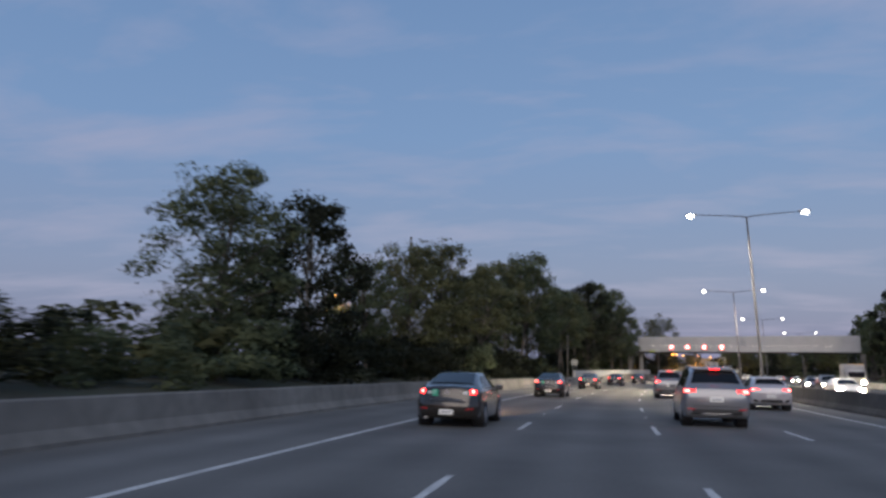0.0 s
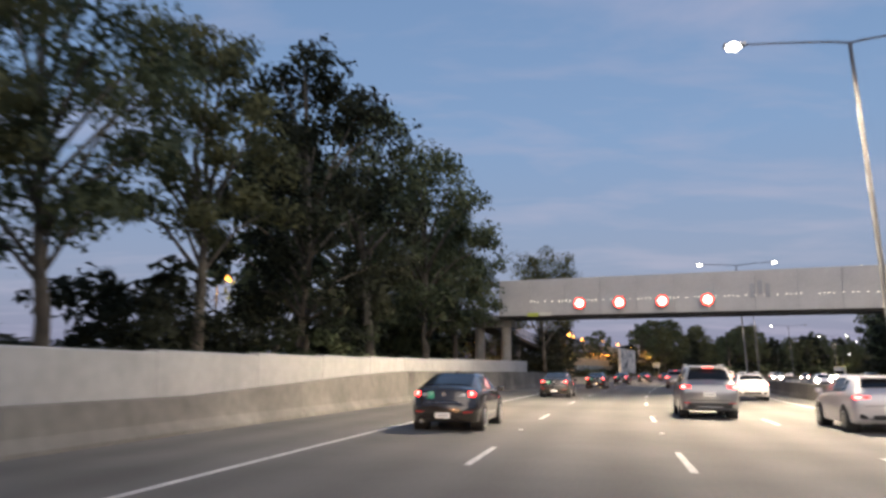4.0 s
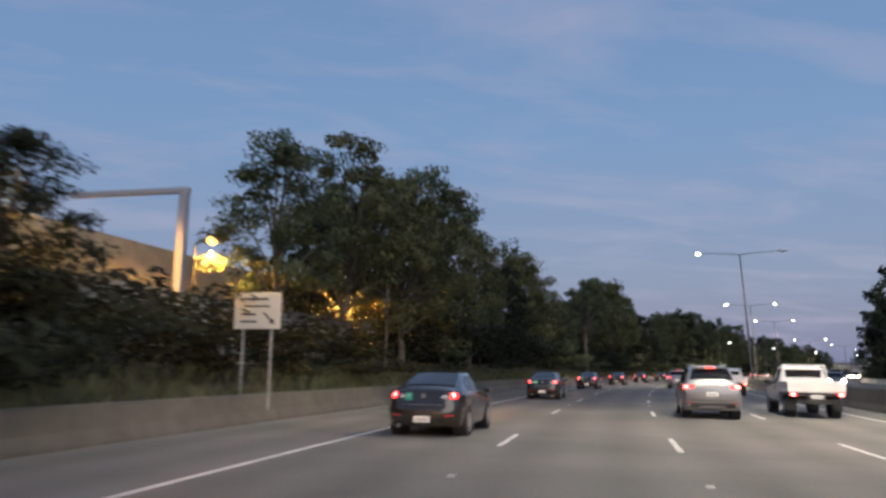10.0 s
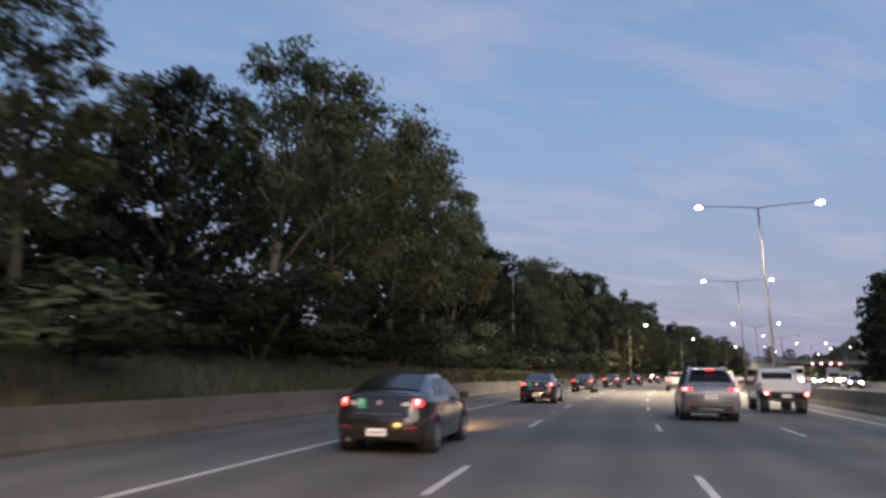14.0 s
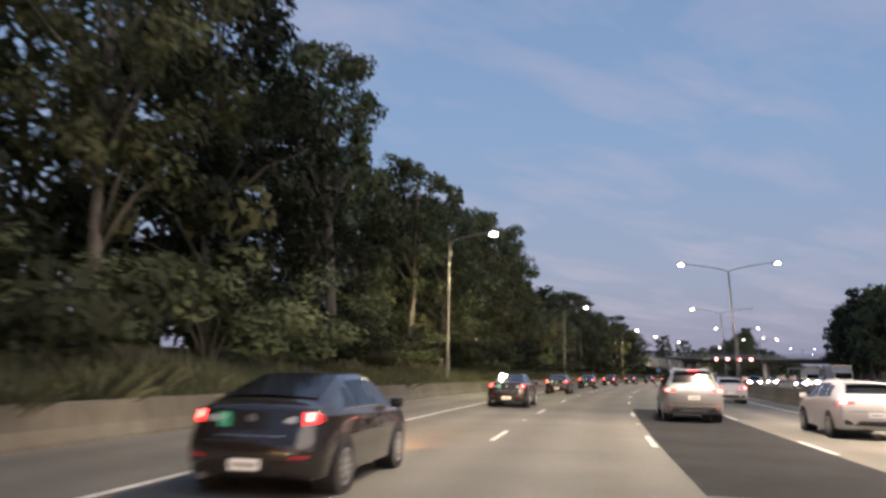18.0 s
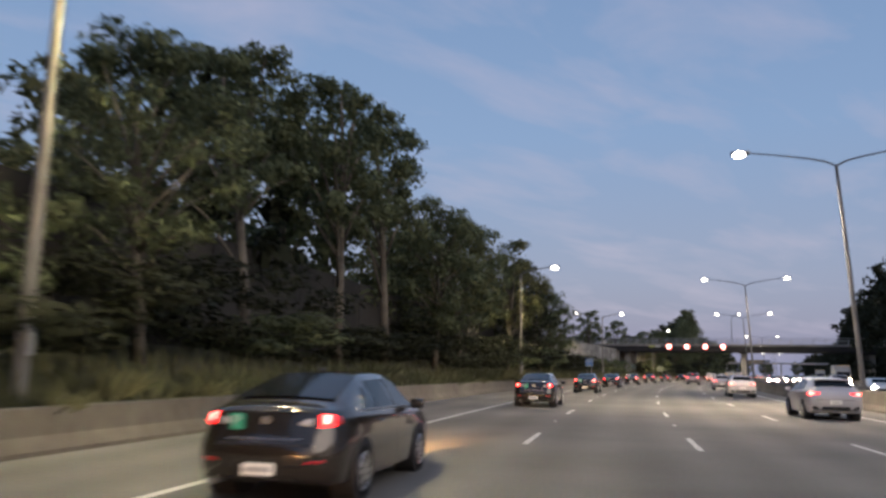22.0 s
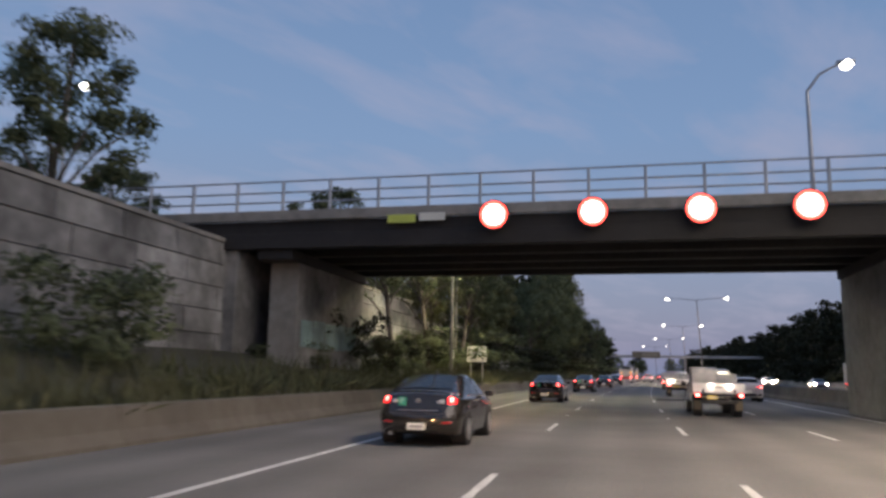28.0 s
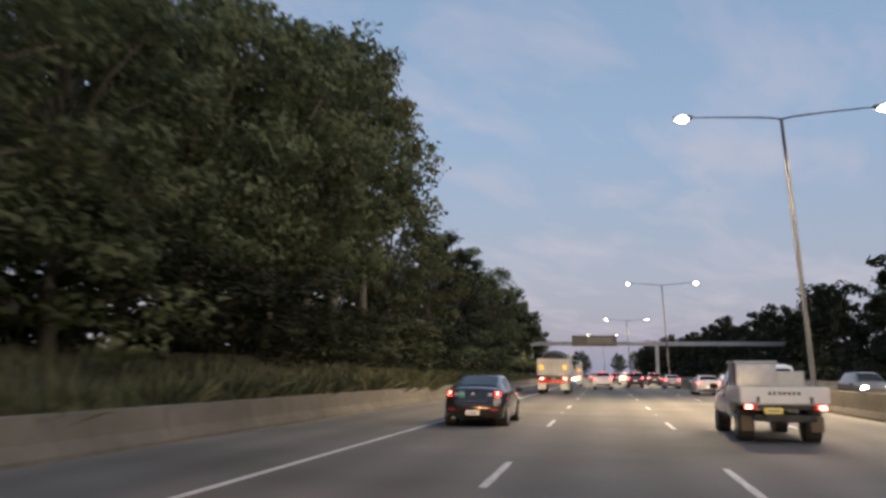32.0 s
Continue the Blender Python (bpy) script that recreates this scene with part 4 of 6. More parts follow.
HATCH = (
    (0.00, 0.40, 0.68, 0.58, 0.78, 0.78, 0.76, 0.82, 0.55), (0.08, 0.30, 0.80, 0.62, 0.86, 0.96, 0.80, 1.00, 0.68), (0.22, 0.24, 0.84, 0.62, 0.88, 1.00, 0.82, 1.08, 0.68),
    (0.48, 0.23, 0.845, 0.62, 0.885, 1.00, 0.835, 1.32, 0.58), (0.78, 0.22, 0.85, 0.62, 0.885, 1.00, 0.84, 1.39, 0.57), (1.40, 0.20, 0.86, 0.62, 0.885, 0.98, 0.845, 1.44, 0.58), (2.20, 0.20, 0.86, 0.62, 0.885, 0.96, 0.845, 1.45, 0.58),
    (2.75, 0.20, 0.86, 0.62, 0.88, 0.94, 0.84, 1.38, 0.57), (3.45, 0.20, 0.85, 0.62, 0.87, 0.92, 0.82, 1.00, 0.66), (4.05, 0.22, 0.82, 0.58, 0.85, 0.84, 0.76, 0.89, 0.58),
    (4.36, 0.34, 0.62, 0.50, 0.66, 0.64, 0.60, 0.67, 0.40))
CAB = (
    (1.95, 0.50, 0.80, 0.72, 0.86, 1.06, 0.84, 1.10, 0.74), (2.02, 0.48, 0.82, 0.72, 0.87, 1.08, 0.85, 1.66, 0.66), (2.25, 0.46, 0.84, 0.72, 0.88, 1.08, 0.86, 1.74, 0.64),
    (2.90, 0.46, 0.84, 0.72, 0.88, 1.07, 0.86, 1.76, 0.64), (3.35, 0.46, 0.84, 0.72, 0.88, 1.05, 0.86, 1.70, 0.63), (3.95, 0.44, 0.84, 0.72, 0.88, 1.03, 0.84, 1.12, 0.72),
    (4.75, 0.44, 0.82, 0.70, 0.86, 0.98, 0.80, 1.04, 0.66), (5.05, 0.50, 0.70, 0.66, 0.76, 0.84, 0.72, 0.88, 0.52))


def section(row):
    y, zl, wl, zm, wm, zb, wb, zt, wt = row
    return [(0, y, zl), (wl * 0.8, y, zl), (wl, y, zl + 0.03), (wm, y, zm), ((wm + wb) / 2, y, (zm + zb) / 2 + 0.03), (wb, y, zb), (wt, y, zt), (wt * 0.6, y, zt + 0.025), (0, y, zt + 0.035)]


def body_mesh(spec):
    b = bmesh.new()
    rings = []
    for row in catmull(spec, 3):
        half = catmull(section(row), 2)
        ring = [b.verts.new(p) for p in half] + [b.verts.new((-p[0], p[1], p[2])) for p in half[-2:0:-1]]
        rings.append(ring)
    for r, q in zip(rings, rings[1:]):
        n = len(r)
        for k in range(n):
            b.faces.new((r[k], r[(k + 1) % n], q[(k + 1) % n], q[k]))
    b.faces.new(rings[0])
    b.faces.new(rings[-1][::-1])
    bmesh.ops.recalc_face_normals(b, faces=b.faces)
    return b


def row_at(spec, y):
    sp = np.array(spec)
    return [y] + [float(np.interp(y, sp[:, 0], sp[:, i])) for i in range(1, 9)]


def side_point(spec, y, u, side):
    r = row_at(spec, y)
    return Vector((side * (r[6] + (r[8] - r[6]) * u + 0.012), y, r[5] + (r[7] - r[5]) * u + 0.004))


def pane(points, thick=0.012):
    b = bmesh.new()
    v = [b.verts.new(p) for p in points]
    f = b.faces.new(v)
    made = bmesh.ops.extrude_face_region(b, geom=[f])
    b.normal_update()
    bmesh.ops.translate(b, verts=[x for x in made["geom"] if isinstance(x, bmesh.types.BMVert)], vec=f.normal * thick)
    bmesh.ops.recalc_face_normals(b, faces=b.faces)
    return b


def side_glass(parent, spec, y0, y1, u0=0.10, u1=0.90, lean0=0.0, lean1=0.0):
    for side in (-1, 1):
        pts = [side_point(spec, y0, u0, side), side_point(spec, y1, u0, side), side_point(spec, y1 - lean1, u1, side), side_point(spec, y0 + lean0, u1, side)]
        part("side_window", pane(pts if side > 0 else pts[::-1]), GLASS, parent)


def end_glass(parent, spec, y0, y1, name, inset=0.05):
    a, c = row_at(spec, y0), row_at(spec, y1)
    pts = [(-a[8] + inset, y0, a[7] + 0.03), (a[8] - inset, y0, a[7] + 0.03), (c[8] - inset, y1, c[7] + 0.03), (-c[8] + inset, y1, c[7] + 0.03)]
    b = bmesh.new()
    top, low = [], []
    for k in range(7):
        u = k / 6
        bulge = 0.05 * (1 - (2 * u - 1) ** 2)
        low.append(b.verts.new(Vector(pts[0]).lerp(Vector(pts[1]), u) + Vector((0, 0, bulge * 0.5))))
        top.append(b.verts.new(Vector(pts[3]).lerp(Vector(pts[2]), u) + Vector((0, 0, bulge * 0.5))))
    for k in range(6):
        b.faces.new((low[k], low[k + 1], top[k + 1], top[k]))
    part(name, b, GLASS, parent, smooth=True)


def spokes(x, y, r, side, n=10):
    """A wheel face: outer lip, hub and n tapering spokes."""
    b = bmesh.new()
    o = side * 0.012
    for k in range(24):
        a0, a1 = k * math.tau / 24, (k + 1) * math.tau / 24
        ring = [b.verts.new((x + d, y + q * r * math.cos(a), r + q * r * math.sin(a))) for a in (a0, a1) for q, d in ((0.70, 0.0), (0.66, o), (0.60, 0.0))]
        b.faces.new((ring[0], ring[3], ring[4], ring[1]))
        b.faces.new((ring[1], ring[4], ring[5], ring[2]))
    for k in range(n):
        a = k * math.tau / n
        c, s = math.cos(a), math.sin(a)
        w0, w1 = 0.10 * r, 0.055 * r
        q = [(0.12 * r, -w0), (0.12 * r, w0), (0.64 * r, w1), (0.64 * r, -w1)]
        b.faces.new([b.verts.new((x + o * 0.7, y + u * c - v * s, r + u * s + v * c)) for u, v in q])
    rod((x - o, y, r), (x + o, y, r), r * 0.16, n=12, bm=b)
    return b


def wheels(parent, axles, x, r, rim=ALLOY, width=0.21):
    for y in axles:
        for side in (-1, 1):
            # black disc proud of the body stands for the shaded gap around the tyre
            part("wheel_gap_shade", rod((side * (x - 0.20), y, r + 0.015), (side * (x + 0.105), y, r + 0.015), r + 0.055, n=22), BLACK, parent)
            b = chain([(side * (x - width / 2), y, r), (side * (x - width / 2 + 0.03), y, r), (side * (x + width / 2 - 0.035), y, r), (side * (x + width / 2), y, r)], [r * 0.93, r, r, r * 0.92], 24)
            wl = part("wheel", b, RUBBER, parent, smooth=True)
            part("rim", spokes(side * (x + width / 2 + 0.006), y, r, side), rim, wl)


def skin(body):
    """A finder of places on a body's surface."""
    b = bmesh.new()
    b.from_mesh(body.data)
    tree = BVHTree.FromBMesh(b)
    b.free()
    return tree


def patch(tree, corners, way, lift=0.012, n=6, m=4, deep=0.03):
    """A lens or panel that follows the body: four corners pressed on to it along a direction."""
    way = Vector(way).normalized()
    a, c, d, e = (Vector(q) for q in corners)
    b = bmesh.new()
    grid = []
    for i in range(n + 1):
        row = []
        for j in range(m + 1):
            u, v = i / n, j / m
            q = (a * (1 - u) + c * u) * (1 - v) + (e * (1 - u) + d * u) * v
            hit = tree.ray_cast(q - way * 2.0, way)[0]
            q = (hit if hit else q) - way * lift
            edge = i in (0, n) or j in (0, m)
            row.append(b.verts.new(q + way * (deep if edge else 0.0)))
        grid.append(row)
    for i in range(n):
        for j in range(m):
            b.faces.new((grid[i][j], grid[i + 1][j], grid[i + 1][j + 1], grid[i][j + 1]))
    bmesh.ops.recalc_face_normals(b, faces=b.faces)
    if b.faces and sum((f.normal.dot(way) for f in b.faces)) > 0:
        bmesh.ops.reverse_faces(b, faces=b.faces)
    return b


def mirrors(parent, y, x, z, mat):
    for side in (-1, 1):
        part("wing_mirror", box((side * (x + 0.10), y, z), (0.20, 0.12, 0.14), 0.04), mat, parent, smooth=True)


def plate(parent, y, z, mat=GLOW_PLATE, x=0.0):
    p = part("number_plate", box((x, y, z), (0.37, 0.02, 0.13), 0.008), mat, parent)
    part("plate_bar", box((x, y - 0.012, z), (0.28, 0.006, 0.05), 0), FAINT, p)


def wrap_lights(parent, tree, x0, x1, z0, z1, inner=0.0):
    """Tail lights that wrap round the rear corners: a red lens, its lit band and a hot core."""
    for side in (-1, 1):
        way = (-side * 0.5, 0.86, 0)
        w, h = x1 - x0, z1 - z0
        def quad(a, b, c, d):
            return [(side * (x0 + w * a), 0.15, z0 + h * c + inner * (1 - a)), (side * (x0 + w * b), 0.3, z0 + h * c), (side * (x0 + w * b), 0.3, z0 + h * d), (side * (x0 + w * a), 0.15, z0 + h * d)]
        t = part("tail_light", patch(tree, quad(0, 1, 0, 1), way), RED_LENS, parent, smooth=True)
        part("lit_band", patch(tree, quad(0.10, 0.86, 0.18, 0.86), way, 0.018, 6, 3, 0.010), BRAKE, t, smooth=True)
        part("lit_core", patch(tree, quad(0.42, 0.76, 0.28, 0.80), way, 0.023, 4, 3, 0.010), BRAKE_HOT, t, smooth=True)


def sedan():
    ob = thing("sedan", "dark bronze sedan with brake lights on and a green plate", "car", "dark sedans in the left lane")
    body = part("body", body_mesh(SEDAN), BRONZE, ob, smooth=True, angle=50)
    tree = skin(body)
    end_glass(ob, SEDAN, 0.62, 1.58, "rear_window")
    end_glass(ob, SEDAN, 3.52, 2.90, "windscreen")
    side_glass(ob, SEDAN, 1.06, 1.50, 0.14, 0.80, 0.32, 0.0)
    side_glass(ob, SEDAN, 1.58, 2.30, 0.12, 0.88, 0.06, 0.0)
    side_glass(ob, SEDAN, 2.40, 3.36, 0.12, 0.88, 0.0, 0.52)
    for side in (-1, 1):
        way = (-side * 0.62, 0.78, 0)
        t = part("tail_light", patch(tree, [(side * 0.56, 0.2, 0.83), (side * 0.84, 0.42, 0.86), (side * 0.80, 0.40, 0.965), (side * 0.58, 0.2, 0.985)], way), RED_LENS, ob, smooth=True)
        part("lit_core", patch(tree, [(side * 0.60, 0.22, 0.87), (side * 0.68, 0.27, 0.87), (side * 0.69, 0.28, 0.97), (side * 0.62, 0.23, 0.975)], way, 0.022, 4, 4, 0.012), BRAKE_HOT, t, smooth=True)
        part("lit_ring", patch(tree, [(side * 0.575, 0.21, 0.845), (side * 0.74, 0.32, 0.855), (side * 0.74, 0.32, 0.965), (side * 0.59, 0.21, 0.98)], way, 0.017, 5, 4, 0.010), BRAKE, t, smooth=True)
        part("reverse_lens", patch(tree, [(side * 0.34, 0.1, 0.855), (side * 0.55, 0.1, 0.83), (side * 0.56, 0.1, 0.95), (side * 0.46, 0.1, 0.94)], (0, 1, 0)), CLEAR_LENS, ob, smooth=True)
        part("bumper_reflector", patch(tree, [(side * 0.48, 0.0, 0.455), (side * 0.74, 0.1, 0.465), (side * 0.74, 0.1, 0.515), (side * 0.50, 0.0, 0.505)], (-side * 0.35, 0.9, 0), 0.010, 6, 2, 0.02), RED_LENS, ob)
        part("bumper_crease", patch(tree, [(side * 0.24, 0.0, 0.41), (side * 0.52, 0.05, 0.43), (side * 0.54, 0.05, 0.455), (side * 0.25, 0.0, 0.45)], (0, 1, 0), 0.014, 6, 2, 0.03), BRONZE, ob)
        part("headlight", box((side * 0.62, 4.28, 0.68), (0.34, 0.16, 0.13), 0.04), HEADLIGHT, ob)
        part("window_trim", chain([side_point(SEDAN, y, 0.07, side) for y in (1.0, 1.8, 2.6, 3.4)], [0.010] * 4, 5), ALLOY, ob, "thin bright trim strip")
        part("door_seam", patch(tree, [(side * 0.9, 2.345, 0.30), (side * 0.9, 2.355, 0.30), (side * 0.9, 2.355, 0.93), (side * 0.9, 2.345, 0.93)], (-side, 0, 0), 0.002, 1, 8, 0.0), BLACK, ob)
        for y in (2.48, 1.66):
            part("door_handle", box((side * 0.875, y, 0.84), (0.03, 0.18, 0.03), 0.01), BRONZE, ob)
    part("boot_lip", patch(tree, [(-0.60, 0.2, 0.985), (0.60, 0.2, 0.985), (0.58, 0.2, 1.02), (-0.58, 0.2, 1.02)], (0, 1, 0), 0.014, 12, 3, 0.02), BRONZE, ob, smooth=True)
    part("boot_seam", patch(tree, [(-0.54, 0.1, 0.645), (0.54, 0.1, 0.645), (0.54, 0.1, 0.665), (-0.54, 0.1, 0.665)], (0, 1, 0), 0.003, 12, 1, 0.0), BLACK, ob)
    part("boot_trim", patch(tree, [(-0.46, 0.1, 0.70), (0.46, 0.1, 0.70), (0.45, 0.1, 0.725), (-0.45, 0.1, 0.725)], (0, 1, 0), 0.014, 12, 2, 0.02), ALLOY, ob, "thin bright trim strip")
    part("lower_valance", patch(tree, [(-0.52, 0.0, 0.27), (0.52, 0.0, 0.27), (0.46, 0.0, 0.33), (-0.46, 0.0, 0.33)], (0, 1, 0), 0.01, 10, 2, 0.02), BLACK, ob)
    part("badge", rod((0, 0.11, 0.90), (0, 0.15, 0.90), 0.05, n=16), ALLOY, ob)
    plate(ob, -0.02, 0.40)
    g = part("learner_plate", box((-0.32, 0.090, 0.885), (0.16, 0.012, 0.17), 0.004), GREEN, ob, "green probationary plate")
    letters("P", 0.17, PALE_GREEN, g, Matrix.Translation((-0.325, 0.078, 0.89)) @ Matrix.Rotation(radians(90), 4, "X"))
    part("exhaust", rod((-0.55, 0.06, 0.25), (-0.55, 0.35, 0.25), 0.04, n=12), ALLOY, ob)
    part("roof_fin", box((0, 1.75, 1.455), (0.04, 0.20, 0.06), 0.015), BLACK, ob)
    wheels(ob, (0.92, 3.56), 0.785, 0.315)
    mirrors(ob, 3.10, 0.86, 1.0, BRONZE)
    beam(ob, 4.7, 0.68, 3600, (1.0, 0.52, 0.22))
    return ob


def suv(paint=SILVER, label="silver sport utility car with brake lights on"):
    ob = thing("suv", label, "car", "cars in the traffic")
    tree = skin(part("body", body_mesh(SUV), paint, ob, smooth=True, angle=50))
    end_glass(ob, SUV, 0.215, 0.41, "rear_window", 0.05)
    end_glass(ob, SUV, 3.50, 2.92, "windscreen")
    side_glass(ob, SUV, 0.62, 1.10, 0.10, 0.86, 0.10, 0.0)
    side_glass(ob, SUV, 1.20, 2.10, 0.08, 0.90)
    side_glass(ob, SUV, 2.20, 3.30, 0.08, 0.90, 0.0, 0.5)
    wrap_lights(ob, tree, 0.46, 0.90, 0.955, 1.095, 0.03)
    part("tailgate_seam", patch(tree, [(-0.68, 0, 0.60), (0.68, 0, 0.60), (0.68, 0, 0.615), (-0.68, 0, 0.615)], (0, 1, 0), 0.003, 10, 1, 0.0), BLACK, ob)
    for side in (-1, 1):
        part("bumper_reflector", patch(tree, [(side * 0.56, 0, 0.50), (side * 0.80, 0.1, 0.505), (side * 0.80, 0.1, 0.55), (side * 0.58, 0, 0.545)], (-side * 0.3, 0.95, 0), 0.012, 5, 2, 0.015), RED_LENS, ob)
        part("door_seam", patch(tree, [(side, 2.14, 0.32), (side, 2.15, 0.32), (side, 2.15, 1.05), (side, 2.14, 1.05)], (-side, 0, 0), 0.002, 1, 6, 0.0), BLACK, ob)
    part("lower_bumper", patch(tree, [(-0.80, 0, 0.34), (0.80, 0, 0.34), (0.76, 0, 0.56), (-0.76, 0, 0.56)], (0, 1, 0), 0.012, 12, 3, 0.02), BLACK, ob)
    part("skid_plate", patch(tree, [(-0.46, 0, 0.37), (0.46, 0, 0.37), (0.42, 0, 0.43), (-0.42, 0, 0.43)], (0, 1, 0), 0.022, 8, 2, 0.02), ALLOY, ob)
    part("tailgate_trim", box((0, 0.05, 0.98), (0.80, 0.05, 0.05), 0.015), ALLOY, ob)
    part("spoiler", box((0, 0.46, 1.665), (1.16, 0.32, 0.05), 0.02), paint, ob)
    part("high_brake_light", box((0, 0.295, 1.662), (0.30, 0.02, 0.025), 0.004), BRAKE, ob)
    for side in (-1, 1):
        part("roof_rail", box((side * 0.58, 1.9, 1.76), (0.04, 1.7, 0.04), 0.012), ALLOY, ob)
    plate(ob, 0.0, 0.80)
    wheels(ob, (0.98, 3.66), 0.81, 0.36)
    mirrors(ob, 3.12, 0.88, 1.14, paint)
    beam(ob, 4.8, 0.78, 1900, (1.0, 0.88, 0.68))
    return ob


def hatch(paint=PINKISH, label="pearl white hatchback with brake lights on"):
    ob = thing("hatchback", label, "car", "cars in the traffic")
    tree = skin(part("body", body_mesh(HATCH), paint, ob, smooth=True, angle=50))
    end_glass(ob, HATCH, 0.25, 0.50, "rear_window", 0.05)
    end_glass(ob, HATCH, 3.36, 2.80, "windscreen")
    side_glass(ob, HATCH, 0.90, 1.30, 0.12, 0.80, 0.15, 0.0)
    side_glass(ob, HATCH, 1.38, 2.12, 0.10, 0.90)
    side_glass(ob, HATCH, 2.22, 3.20, 0.10, 0.90, 0.0, 0.5)
    wrap_lights(ob, tree, 0.36, 0.84, 0.845, 0.955, 0.03)
    part("tailgate_seam", patch(tree, [(-0.60, 0, 0.70), (0.60, 0, 0.70), (0.60, 0, 0.712), (-0.60, 0, 0.712)], (0, 1, 0), 0.003, 10, 1, 0.0), BLACK, ob)
    for side in (-1, 1):
        part("bumper_vent", patch(tree, [(side * 0.50, 0, 0.36), (side * 0.74, 0.1, 0.34), (side * 0.72, 0.1, 0.52), (side * 0.60, 0, 0.48)], (-side * 0.3, 0.95, 0), 0.012, 4, 3, 0.015), BLACK, ob)
    part("diffuser", patch(tree, [(-0.56, 0, 0.33), (0.56, 0, 0.33), (0.46, 0, 0.50), (-0.46, 0, 0.50)], (0, 1, 0), 0.012, 10, 3, 0.02), BLACK, ob)
    part("spoiler", box((0, 0.56, 1.395), (1.10, 0.34, 0.045), 0.018), paint, ob)
    plate(ob, -0.03, 0.62)
    wheels(ob, (0.86, 3.44), 0.79, 0.32)
    mirrors(ob, 3.0, 0.86, 1.02, paint)
    beam(ob, 4.5, 0.70, 1900, (1.0, 0.90, 0.74))
    return ob


MUD = material("mud_flap_rubber", (0.20, 0.165, 0.125), 0.9, vary=0.25, grain=5)


def ute(tray=True, label="white pickup with an open tray and rear rack"):
    ob = thing("pickup", label, "pickup", "pickups in the traffic")
    part("cab", body_mesh(CAB), WHITE_CAR, ob, smooth=True, angle=50)
    end_glass(ob, CAB, 3.86, 3.40, "windscreen")
    part("rear_window", box((0, 2.0, 1.455), (1.22, 0.05, 0.40), 0.03), GLASS, ob)
    for side in (-1, 1):
        part("door_seam", box((side * 0.872, 2.58, 0.86), (0.012, 0.012, 0.62), 0), BLACK, ob)
        part("door_handle", box((side * 0.88, 2.74, 0.98), (0.03, 0.16, 0.035), 0.01), BLACK, ob)
        part("sill_trim", box((side * 0.84, 3.1, 0.50), (0.06, 1.5, 0.10), 0.02), BLACK, ob)
    side_glass(ob, CAB, 2.30, 2.55, 0.10, 0.88)
    side_glass(ob, CAB, 2.62, 3.70, 0.10, 0.90, 0.0, 0.42)
    part("chassis", box((0, 1.4, 0.56), (0.9, 2.9, 0.16), 0.03), BLACK, ob)
    part("tray_floor", box((0, 0.98, 0.88), (1.82, 1.92, 0.07), 0.01), STEEL, ob)
    for side in (-1, 1):
        part("tray_side", box((side * 0.91, 0.98, 1.06), (0.04, 1.92, 0.36), 0.012), WHITE_CAR, ob)
        part("mudguard", box((side * 0.74, 0.98, 0.64), (0.26, 0.95, 0.06), 0.02), BLACK, ob)
        part("mud_flap", box((side * 0.74, 0.42, 0.42), (0.26, 0.02, 0.34), 0.0), MUD if tray else BLACK, ob)
    part("rear_bumper", box((0, 0.06, 0.56), (1.30, 0.10, 0.14), 0.03), BLACK, ob)
    part("tow_bar", rod((0, -0.08, 0.46), (0, 0.4, 0.46), 0.035, n=8), BLACK, ob)
    part("tailgate", box((0, 0.02, 1.06), (1.82, 0.04, 0.36), 0.012), WHITE_CAR, ob)
    part("rear_sill", box((0, 0.02, 0.80), (1.70, 0.06, 0.10), 0.01), BLACK, ob)
    for side in (-1, 1):
        t = part("tail_light", box((side * 0.72, -0.02, 0.80), (0.26, 0.07, 0.12), 0.015), RED_LENS, ob)
        part("lit_core", box((side * 0.76, -0.05, 0.80), (0.15, 0.03, 0.09), 0.01), BRAKE_HOT, t)
        part("headlight", box((side * 0.62, 4.88, 0.86), (0.30, 0.16, 0.16), 0.04), HEADLIGHT, ob)
    plate(ob, -0.03, 0.72, GLOW_YELLOW_PLATE if tray else GLOW_PLATE, -0.25 if tray else 0.0)
    if tray:
        canvas = material("silver_canvas", (0.52, 0.52, 0.53), 0.38, 0.4, vary=0.22, grain=5, blotch=2)
        load = part("silver_box", box((-0.44, 1.22, 1.44), (0.90, 1.15, 0.66), 0.07), canvas, ob, "creased silver load box", smooth=True)
        part("box_lid", box((-0.44, 1.22, 1.79), (0.94, 1.19, 0.07), 0.03), canvas, load, smooth=True)
        part("corner_strap", box((-0.895, 0.80, 1.44), (0.02, 0.06, 0.64), 0.005), BLACK, load)
        part("headboard", box((0.46, 1.86, 1.40), (0.84, 0.05, 0.40), 0.02), STEEL, ob)
        for x in (-0.55, 0.55):
            part("tray_latch", box((x, -0.012, 0.96), (0.06, 0.03, 0.14), 0.01), BLACK, ob)
        b = bmesh.new()
        for k in range(7):
            box((-0.3 + 0.1 * k, -0.004, 1.10), (0.06, 0.01, 0.08), 0, b)
        part("tailgate_marks", b, GREY_CAR, ob)
    else:
        for side in (-1, 1):
            part("rack_post", rod((side * 0.80, 1.86, 1.2), (side * 0.70, 1.86, 1.80), 0.03, n=8), WHITE_CAR, ob)
        part("rack_bar", rod((-0.72, 1.86, 1.80), (0.72, 1.86, 1.80), 0.035, n=8), WHITE_CAR, ob)
    wheels(ob, (0.98, 4.2), 0.76, 0.36, STEEL)
    mirrors(ob, 3.55, 0.90, 1.20, BLACK)
